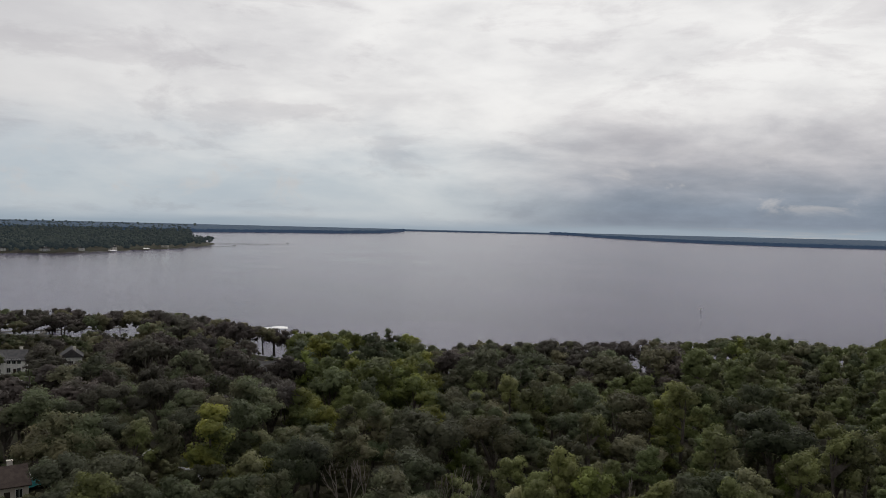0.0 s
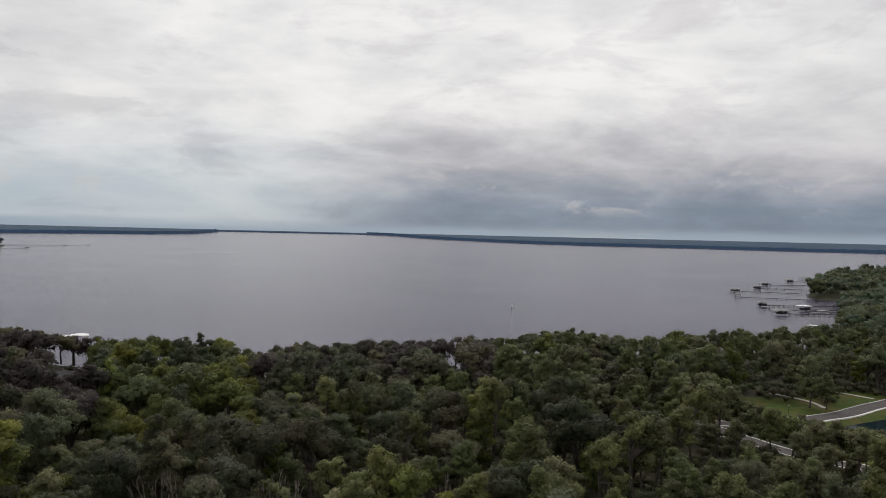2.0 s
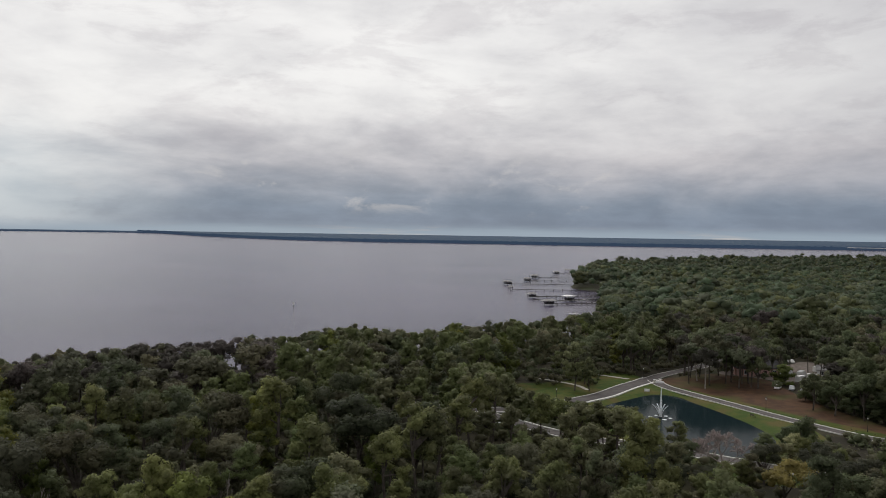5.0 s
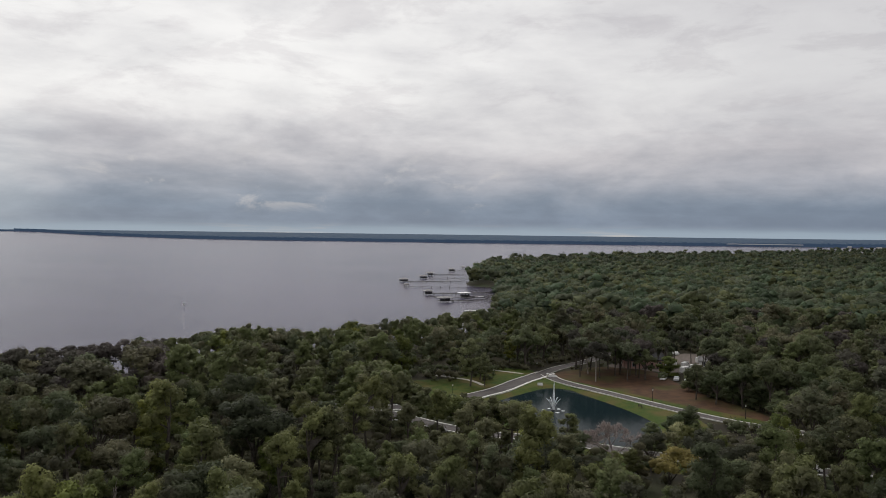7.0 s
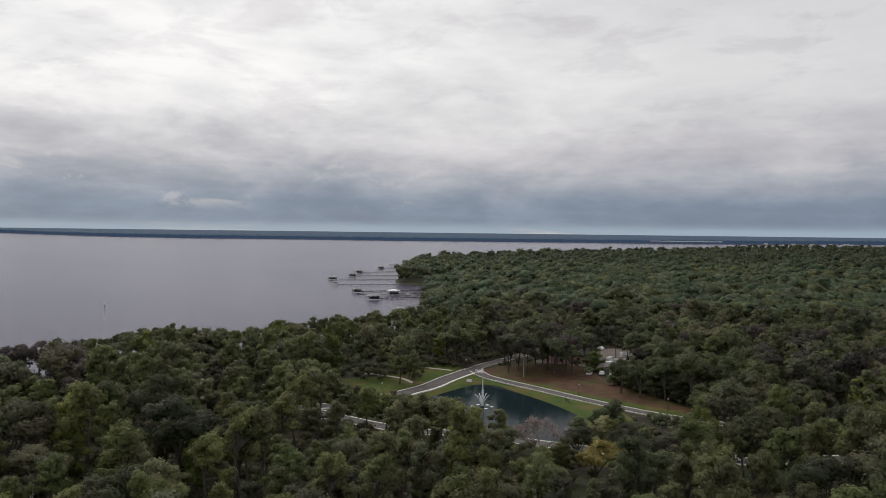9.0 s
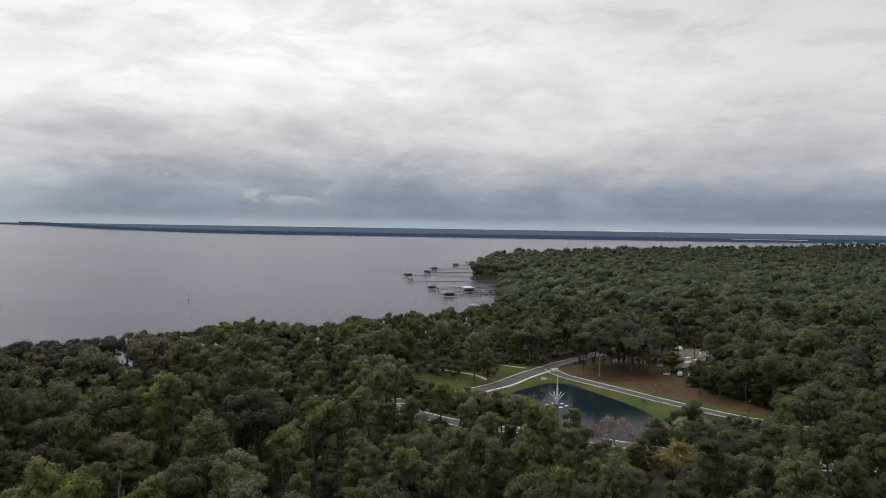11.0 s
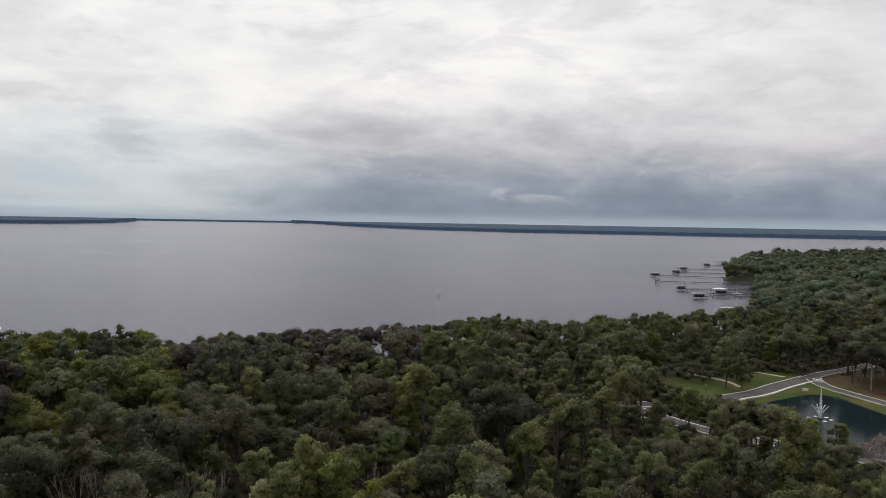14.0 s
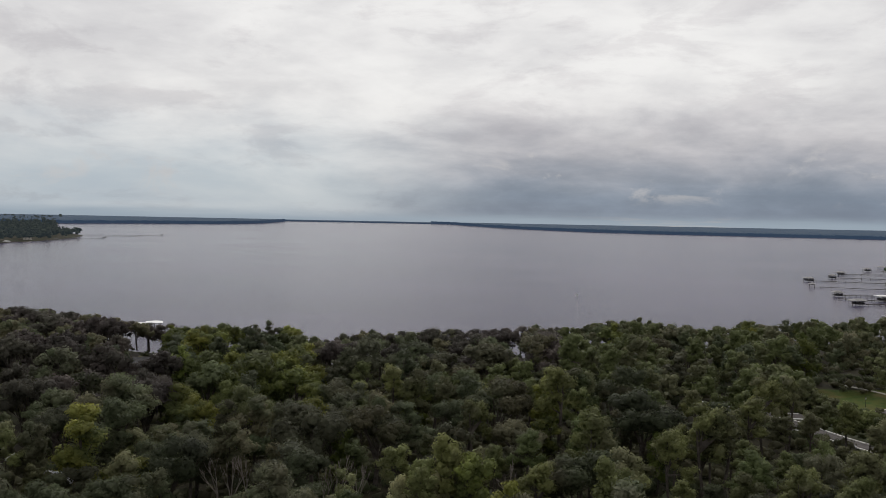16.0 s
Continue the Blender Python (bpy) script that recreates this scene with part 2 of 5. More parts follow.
def spray_material():
    m, g = material("fountain_spray")
    pos = g.node("ShaderNodeNewGeometry").outputs["Position"]
    d = g.node("ShaderNodeBsdfPrincipled", Base_Color=rgb(0.80, 0.83, 0.85), Roughness=0.6)
    t = g.node("ShaderNodeBsdfTransparent")
    k = g.smooth(g.noise(pos, 2.2, 5.0, 0.75), 0.34, 0.62, 0.25, 0.9)
    mixed = g.node("ShaderNodeMixShader", i0=k, i1=t.outputs[0], i2=d.outputs[0])
    g.node("ShaderNodeOutputMaterial", Surface=mixed.outputs[0])
    return m


SPRAY = spray_material()


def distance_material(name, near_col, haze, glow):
    """Woodland miles off behind the water; a little airlight is put in as blue emission."""
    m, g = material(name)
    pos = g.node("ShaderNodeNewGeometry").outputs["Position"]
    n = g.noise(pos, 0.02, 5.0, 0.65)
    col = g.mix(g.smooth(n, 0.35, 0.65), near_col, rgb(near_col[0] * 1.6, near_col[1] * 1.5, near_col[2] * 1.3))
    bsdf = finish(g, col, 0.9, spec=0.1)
    # this glow stands in for haze, the woods themselves give no light
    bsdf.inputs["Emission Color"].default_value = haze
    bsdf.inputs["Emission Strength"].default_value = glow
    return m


FAR_SHORE = distance_material("hazed_far_shore_woods", rgb(0.016, 0.024, 0.026), rgb(0.044, 0.076, 0.142), 0.58)
MID_SHORE = distance_material("hazed_headland_woods", rgb(0.024, 0.028, 0.019), rgb(0.030, 0.046, 0.062), 0.36)

# ---- helpers for building ----
def part(name, mesh, mat, parent=None, label="", at=(0, 0, 0)):
    """Links a bmesh or mesh as one object, under a thing if given."""
    if isinstance(mesh, bmesh.types.BMesh):
        me = bpy.data.meshes.new(name)
        mesh.to_mesh(me)
        mesh.free()
    else:
        me = mesh
    if mat is not None and not me.materials:
        me.materials.append(mat)
    ob = new(name, me)
    ob.parent = parent
    ob.location = at
    if label:
        ob["label"] = label
    return ob


def mesh_of(name, verts, faces, mat):
    me = bpy.data.meshes.new(name)
    me.from_pydata([tuple(v) for v in verts], [], faces)
    me.materials.append(mat)
    return me


def sprays_mesh(name, corners, mat, extra=None, normals=None):
    """A mesh of loose small faces from an (n, k, 3) array, and extra triangles (verts, faces) after them."""
    n, k = corners.shape[:2]
    verts = corners.reshape(-1, 3)
    loops = np.arange(k * n)
    starts = np.arange(n) * k
    if extra is not None:
        ev, ef = extra
        loops = np.concatenate([loops, ef.ravel() + len(verts)])
        starts = np.concatenate([starts, k * n + np.arange(len(ef)) * 3])
        verts = np.concatenate([verts, ev])
    me = bpy.data.meshes.new(name)
    me.vertices.add(len(verts))
    me.vertices.foreach_set("co", verts.astype(np.float32).ravel())
    me.loops.add(len(loops))
    me.loops.foreach_set("vertex_index", loops.astype(np.int32))
    me.polygons.add(len(starts))
    me.polygons.foreach_set("loop_start", starts.astype(np.int32))
    me.update(calc_edges=True)
    me.validate()
    me.polygons.foreach_set("use_smooth", np.ones(len(me.polygons), bool))
    if normals is not None and len(normals) == len(me.vertices):
        me.normals_split_custom_set_from_vertices(normals.tolist())
    me.materials.append(mat)
    return me


def box(bm, x0, y0, z0, x1, y1, z1, bevel=0.0):
    made = bmesh.ops.create_cube(bm, size=1.0, matrix=Matrix.Translation(((x0 + x1) / 2, (y0 + y1) / 2, (z0 + z1) / 2)) @ Matrix.Diagonal((x1 - x0, y1 - y0, z1 - z0, 1)))
    if bevel:
        edges = {e for v in made["verts"] for e in v.link_edges}
        bmesh.ops.bevel(bm, geom=list(edges), offset=bevel, segments=1, affect="EDGES")


def rod(bm, a, b, ra, rb, sides=8):
    """A tapered rod from a to b."""
    a, b = Vector(a), Vector(b)
    turn = (b - a).to_track_quat("Z", "Y").to_matrix().to_4x4()
    bmesh.ops.create_cone(bm, cap_ends=True, segments=sides, radius1=ra, radius2=rb, depth=(b - a).length, matrix=Matrix.Translation((a + b) / 2) @ turn)


def curve_points(control, n):
    """n points along a smooth line through the control points."""
    c = np.array(control, float)
    p = np.concatenate([[2 * c[0] - c[1]], c, [2 * c[-1] - c[-2]]])
    s = np.linspace(0, len(c) - 1 - 1e-9, n)
    i, u = s.astype(int), (s % 1)[:, None]
    a, b, d, e = p[i], p[i + 1], p[i + 2], p[i + 3]
    return 0.5 * (2 * b + (d - a) * u + (2 * a - 5 * b + 4 * d - e) * u**2 + (3 * b - a - 3 * d + e) * u**3)


def closed_points(control, n):
    c = [tuple(q) for q in control]
    pts = curve_points(c[-2:] + c + c[:3], 8 * n)
    k = len(c)
    s = np.linspace(0, k + 4, 8 * n)
    keep = (s >= 2) & (s < k + 2)
    pts = pts[keep]
    return pts[np.linspace(0, len(pts) - 1, n).astype(int)]


def inside(px, py, poly):
    """Which points lie in the polygon."""
    hit = np.zeros(px.shape, bool)
    for (x0, y0), (x1, y1) in zip(poly, np.roll(poly, -1, 0)):
        if y0 != y1:
            hit ^= ((y0 > py) != (y1 > py)) & (px < (x1 - x0) * (py - y0) / (y1 - y0) + x0)
    return hit


def distance_to(px, py, line, closed=True):
    best = np.full(px.shape, 1e9)
    ends = np.roll(line, -1, 0) if closed else line[1:]
    for (x0, y0), (x1, y1) in zip(line, ends):
        dx, dy = x1 - x0, y1 - y0
        u = np.clip(((px - x0) * dx + (py - y0) * dy) / (dx * dx + dy * dy + 1e-9), 0, 1)
        best = np.minimum(best, np.hypot(px - x0 - u * dx, py - y0 - u * dy))
    return best


def lift(r):
    """The far sheet of water and land rises gently to the eye's horizon."""
    return 45.0 * np.clip((np.asarray(r, float) - 2000.0) / 2950.0, 0, 1) ** 2


# ---- the plan ----
GROUND_Z = 2.0
NEAR_SHORE = curve_points([(-2400, 900), (-1500, 760), (-800, 560), (-380, 452), (-200, 404), (-105, 388), (-64, 350), (-27, 328), (5, 316), (31, 316), (65, 322), (130, 342), (207, 344), (286, 372),
                           (350, 445), (430, 545), (500, 612), (534, 676), (541, 716), (574, 772), (796, 1004), (1123, 1215), (1609, 1360), (2472, 1530), (3500, 1560), (4700, 1500)], 240)
MAIN_LAND = np.concatenate([NEAR_SHORE, [(4800, -4700), (-4800, -4700), (-4700, 900)]])
HEADLAND = np.concatenate([curve_points([(-2300, 1150), (-1300, 1180), (-850, 1230), (-690, 1340), (-608, 1428), (-577, 1622), (-539, 1865), (-556, 2200), (-605, 2420), (-720, 2640), (-1060, 3850)], 90), [(-1250, 4750), (-3500, 3400), (-4700, 1500)]])
POND_EDGE = closed_points([(162, 206), (172, 212), (183, 216), (198, 220), (203, 214), (200.5, 203), (196, 184), (190, 167), (183, 156), (173, 149), (162, 146), (157, 157), (154, 171), (156, 188)], 96)
ROAD_WEST = curve_points([(112, 236), (126, 220), (148, 213), (168, 219), (180, 223), (196, 231.5), (208, 237), (217, 241.5)], 90)
ROAD_WOODS = curve_points([(213, 239.5), (226, 246), (241, 251), (258, 257), (280, 268)], 40)
ROAD_NORTH = curve_points([(214.5, 238), (208.7, 224), (206.4, 196), (204.7, 175), (204.4, 152), (207, 138), (214, 118), (226, 98)], 80)
ROAD_SOUTH = curve_points([(126, 222), (129, 204), (131, 190), (136, 175), (144, 165), (150, 152), (155, 141), (164, 124), (178, 106), (200, 92)], 90)
ROADS = [(ROAD_WEST, 3.2), (ROAD_NORTH, 2.2), (ROAD_SOUTH, 2.6), (ROAD_WOODS, 2.4)]
KERBS = [(0.8, 0.3), (0.2, 0.35), (0.5, 0.5), (0.15, 0.15)]


def in_land(x, y):
    return inside(x, y, MAIN_LAND) | inside(x, y, HEADLAND)


# ---- ground, river ----
def polar(name, angles, radii, height, mat, closed=False):
    """A sheet in rings round the eye's foot; height gives z for arrays of x, y, r."""
    a, r = np.meshgrid(np.radians(angles), radii)
    x, y = r * np.sin(a), r * np.cos(a)
    z = height(x, y, r)
    na, nr = len(angles), len(radii)
    i = np.arange(nr - 1)[:, None] * na + np.arange(na - (0 if closed else 1))[None]
    j = i + 1 if not closed else np.arange(nr - 1)[:, None] * na + (np.arange(na)[None] + 1) % na
    faces = np.stack([i, j, j + na, i + na], -1).reshape(-1, 4)
    me = bpy.data.meshes.new(name)
    me.from_pydata(np.stack([x, y, z], -1).reshape(-1, 3).tolist(), [], faces[:, ::-1].tolist())
    me.polygons.foreach_set("use_smooth", np.ones(len(me.polygons), bool))
    me.materials.append(mat)
    return me


ANGLES = np.concatenate([np.arange(-45, 80, 0.36), np.arange(80, 315, 5.0)])
RADII = np.concatenate([[0.01, 30, 60], np.arange(90, 345, 2.5), np.geomspace(345, 4960, 75)])


def ground_height(x, y, r):
    land = in_land(x, y)
    d = np.minimum(distance_to(x, y, NEAR_SHORE, False), distance_to(x, y, HEADLAND[:90], False))
    d = np.where(land, d, -d)
    z = np.clip(d * 0.25, -2.5, GROUND_Z)
    z = z + np.where(land, 0.25 * np.sin(x * 0.11) * np.sin(y * 0.13) * np.clip((d - 20) / 40, 0, 1), 0)
    pond = np.where(inside(x, y, POND_EDGE), -1.0, 1.0) * distance_to(x, y, POND_EDGE)
    flat = np.clip((pond - 45) / 20, 0, 1)
    z = np.where(land, GROUND_Z * (1 - flat) + z * flat, z)
    z = np.where(pond < 5.5, 0.0, z)
    return z + lift(r)


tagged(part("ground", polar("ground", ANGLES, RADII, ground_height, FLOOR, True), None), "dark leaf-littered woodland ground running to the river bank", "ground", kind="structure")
tagged(part("water", polar("water", np.arange(-180, 180, 1.5), np.concatenate([np.linspace(60, 1900, 14), np.linspace(2000, 4960, 32)]), lambda x, y, r: lift(r), RIVER, True), None), "wide grey wind-ruffled river reaching to the horizon", "river", kind="structure")

pond_bm = bmesh.new()
pond_bm.faces.new([pond_bm.verts.new((x, y, 1.15)) for x, y in POND_EDGE])
tagged(part("pond_water", pond_bm, POND), "dark green still retention pond water", "pond", kind="structure")


def bank():
    """Grass bank round the pond: level on top, dipping under the water's edge."""
    c = POND_EDGE.mean(0)
    nrm = np.roll(POND_EDGE, -1, 0) - np.roll(POND_EDGE, 1, 0)
    nrm = np.stack([nrm[:, 1], -nrm[:, 0]], -1) / np.linalg.norm(nrm, axis=1)[:, None]
    if ((POND_EDGE - c) * nrm).sum() < 0:
        nrm = -nrm
    rings = [(-0.8, 0.7), (0.0, 1.16), (2.2, 1.75), (5.0, 2.02), (9.0, 2.05), (13.0, 2.06)]
    v, f, n = [], [], len(POND_EDGE)
    for off, z in rings:
        v += [(x, y, z) for x, y in POND_EDGE + nrm * off]
    for k in range(len(rings) - 1):
        for i in range(n):
            j = (i + 1) % n
            f.append((k * n + i, k * n + j, (k + 1) * n + j, (k + 1) * n + i))
    return mesh_of("lawn_bank", v, f, GRASS)


tagged(part("lawn_bank", bank(), None), "mown grass bank sloping to the pond", "grass bank", kind="structure")


def patch(name, outline, z, mat, label, category, n=48):
    bm = bmesh.new()
    bm.faces.new([bm.verts.new((x, y, z)) for x, y in closed_points(outline, n)])
    bmesh.ops.triangulate(bm, faces=bm.faces[:])
    return tagged(part(name, bm, mat), label, category, kind="structure")


patch("lawn", [(136, 226), (146, 238), (163, 252), (176, 250), (190, 252), (206, 262), (216, 250), (208, 238), (190, 228), (178, 222), (160, 217), (146, 214)], 2.07, GRASS, "mown green lawn beside the curving road", "lawn")
SLOPE = [(210, 232), (226, 240), (250, 240), (256, 226), (247, 208), (232, 180), (224, 156), (216, 142), (207, 140), (206, 165), (208, 195)]
patch("pine_straw_slope", SLOPE, 2.09, MULCH, "rust-brown pine straw slope under the trees", "mulch bank")
patch("parking_yard", [(249, 240), (262, 246), (300, 252), (312, 238), (290, 215), (268, 204), (259, 213), (254, 228)], 2.11, YARD, "pale gravel yard with parked vehicles under the oaks", "yard")
patch("roadside_grass", [(206, 230), (209, 200), (207, 172), (207, 150), (211, 140), (214, 150), (212, 172), (213, 200), (212, 228)], 2.12, GRASS, "thin strip of yellowing roadside grass", "grass verge")
patch("south_lawn", [(132, 148), (142, 160), (150, 146), (160, 128), (168, 116), (158, 112), (146, 128)], 2.07, GRASS, "small lawn patch by the south road", "lawn")


def ribbon(line, offset0, offset1, z0, z1, mat, name):
    """A raised strip with sides along a line, between two sideways offsets."""
    t = np.gradient(line, axis=0)
    nrm = np.stack([t[:, 1], -t[:, 0]], -1) / np.linalg.norm(t, axis=1)[:, None]
    a, b = line + nrm * offset0, line + nrm * offset1
    v, f = [], []
    for (ax, ay), (bx, by) in zip(a, b):
        v += [(ax, ay, z0), (ax, ay, z1), (bx, by, z1), (bx, by, z0)]
    for i in range(len(line) - 1):
        p, q = 4 * i, 4 * i + 4
        for k in range(3):
            f.append((p + k, p + k + 1, q + k + 1, q + k))
    me = mesh_of(name, v, f, mat)
    return me


for i, (line, half) in enumerate(ROADS):
    z = 2.14 + 0.006 * i
    road = tagged(part("road", ribbon(line, -half, half, 1.9, z, ASPHALT, "road"), None), "pale grey asphalt lane round the pond", "road", kind="structure")
    for side in (-1, 1):
        tagged(part("kerb", ribbon(line, side * half, side * (half + KERBS[i][(1 - side) // 2]), 1.9, z + 0.14, CONCRETE, "kerb"), None), "light concrete kerb and gutter along the lane", "kerb", kind="structure")
for pts in ([(180, 232), (182, 243), (178, 258)], [(208, 244), (206, 250), (203, 258)], [(252, 256), (262, 260), (274, 262)]):
    tagged(part("footpath", ribbon(curve_points(pts, 16), -0.8, 0.8, 1.9, 2.13, PATHWAY, "footpath"), None), "narrow pale concrete footpath across the lawn", "footpath", kind="structure")


# ---- far shores ----
def far_canopy(name, angles, base, mat, label, rows=16, rough=2.4, top=53.5, shore_h=13.0):
    """Woodland on a shore miles off: a front of trees at base(az), its canopy running back to the horizon."""
    v, f = [], []
    rng = np.random.default_rng(5)
    na = len(angles)
    for k in range(-1, rows):
        for a in angles:
            r0 = float(base(a))
            u = max(k, 0) / (rows - 1)
            r = r0 + (4950 - r0) * u**1.3
            z0 = float(lift(r0))
            z = z0 - 1.0 if k < 0 else z0 + shore_h + (top - z0 - shore_h) * u**0.8 + rng.normal() * rough * (1 - u) * 0.5
            b = radians(a)
            v.append((r * math.sin(b), r * math.cos(b), z))
    for k in range(rows):
        for i in range(na - 1):
            p = k * na + i
            f.append((p, p + 1, p + na + 1, p + na))
    return tagged(part(name, mesh_of(name, v, f, mat), None), label, "far shore", kind="structure")


def lined(points):
    xs, ys = zip(*points)
    return lambda a: np.interp(a, xs, ys)


far_canopy("backdrop_far_shore", np.arange(8.2, 82, 0.08), lined([(8, 4930), (9.5, 4880), (12, 4500), (15.6, 4200), (19, 4020), (23, 3930), (39, 3860), (53, 3920), (60, 4020), (66, 4250), (82, 4300)]), FAR_SHORE, "low wooded shore miles across the river, blue with painted haze", top=54.5)
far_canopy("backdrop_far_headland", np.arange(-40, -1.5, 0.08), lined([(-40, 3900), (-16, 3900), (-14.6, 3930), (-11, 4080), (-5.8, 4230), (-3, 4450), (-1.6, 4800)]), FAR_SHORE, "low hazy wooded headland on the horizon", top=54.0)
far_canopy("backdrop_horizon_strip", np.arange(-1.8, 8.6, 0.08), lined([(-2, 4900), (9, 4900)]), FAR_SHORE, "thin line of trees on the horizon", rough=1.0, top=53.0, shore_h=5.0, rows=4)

# ---- trees ----
ICO = bmesh.new()
bmesh.ops.create_icosphere(ICO, subdivisions=1, radius=1.0)
ICO_V = np.array([v.co[:] for v in ICO.verts])
ICO_F = np.array([[v.index for v in f.verts] for f in ICO.faces])
ICO.free()
# an octahedron lying on one face: level on top
OCT_V = np.array([(math.cos(a) * 0.94, math.sin(a) * 0.94, z) for z, o in ((0.62, 0), (-0.62, 60)) for a in (radians(o), radians(o + 120), radians(o + 240))])
OCT_F = np.array([(0, 1, 2), (5, 4, 3), (0, 3, 1), (1, 3, 4), (1, 4, 2), (2, 4, 5), (2, 5, 0), (0, 5, 3)])


def unit(v):
    return v / (np.linalg.norm(v, axis=-1, keepdims=True) + 1e-9)


def leaf_sprays(rng, centres, radii, per_area, size, up=0.35, flat=0.8, least=8, mids=None):
    """Sprays of leaves on the outside of rounded tufts, each a small ragged triangle, and how they face the light."""
    n = np.maximum(least, (per_area * radii * radii).astype(int))
    c, r = np.repeat(centres, n, 0), np.repeat(radii, n)[:, None]
    k = len(c)
    d = unit(rng.normal(size=(k, 3)) + [0, 0, up])
    pos = c + d * [1, 1, flat] * r * rng.uniform(0.66, 1.24, (k, 1))
    nrm = unit(d + [0, 0, 0.2] + rng.normal(size=(k, 3)) * 0.3)
    t = unit(np.cross(nrm, rng.normal(size=(k, 3))))
    b = np.cross(nrm, t)
    s = size * rng.uniform(0.6, 1.35, (k, 1))
    q = np.stack([pos - t * s - b * s * 0.7, pos + t * s - b * s * 0.6, pos + b * s * 1.2], 1)
    face = d if mids is None else d * 0.5 + unit(pos - np.repeat(mids, n, 0)) * 0.5
    face = unit(face + [0, 0, 0.12] + rng.normal(size=(k, 3)) * 0.16)
    return q + rng.normal(size=q.shape) * size * 0.22, np.repeat(face, 3, 0)


def cores(rng, centres, radii, k=0.85, flat=0.82, fine=False, mids=None):
    """The leafy bodies of the tufts, uneven all over, and how they face the light."""
    bv, bf = (ICO_V, ICO_F) if fine else (OCT_V, OCT_F)
    n, m = len(centres), len(bv)
    lump = rng.uniform(0.72, 1.18, (n, m, 1))
    q = unit(rng.normal(size=(n, 4)))
    u, w = q[:, None, :3], q[:, None, 3:]
    ball = np.broadcast_to(bv, (n, m, 3))
    ball = ball + 2 * np.cross(u, np.cross(u, ball) + w * ball)
    v = centres[:, None] + ball * [1, 1, flat] * (radii * k)[:, None, None] * lump
    f = bf[None] + (np.arange(n) * m)[:, None, None]
    face = ball if mids is None else ball * 0.5 + unit(v - mids[:, None]) * 0.5
    return (v.reshape(-1, 3), f.reshape(-1, 3)), unit(face + [0, 0, 0.1]).reshape(-1, 3)


def tufts(rng, c, r, m, lo=0.36, hi=0.62):
    """Breaks each bough into m smaller tufts that sit on its outer and upper side."""
    mid = np.array([0, 0, c[:, 2].mean()]) if np.abs(c[:, :2]).max() < 30 else np.repeat(c, m, 0) - [0, 0, 3.0]
    cc, rr = np.repeat(c, m, 0), np.repeat(r, m)
    d = unit(rng.normal(size=cc.shape) + unit(cc - mid) * 0.9 + [0, 0, 0.45])
    small = rr * rng.uniform(lo, hi, len(rr))
    return cc + d * [1, 1, 0.75] * (rr * rng.uniform(0.62, 0.92, len(rr)))[:, None], small


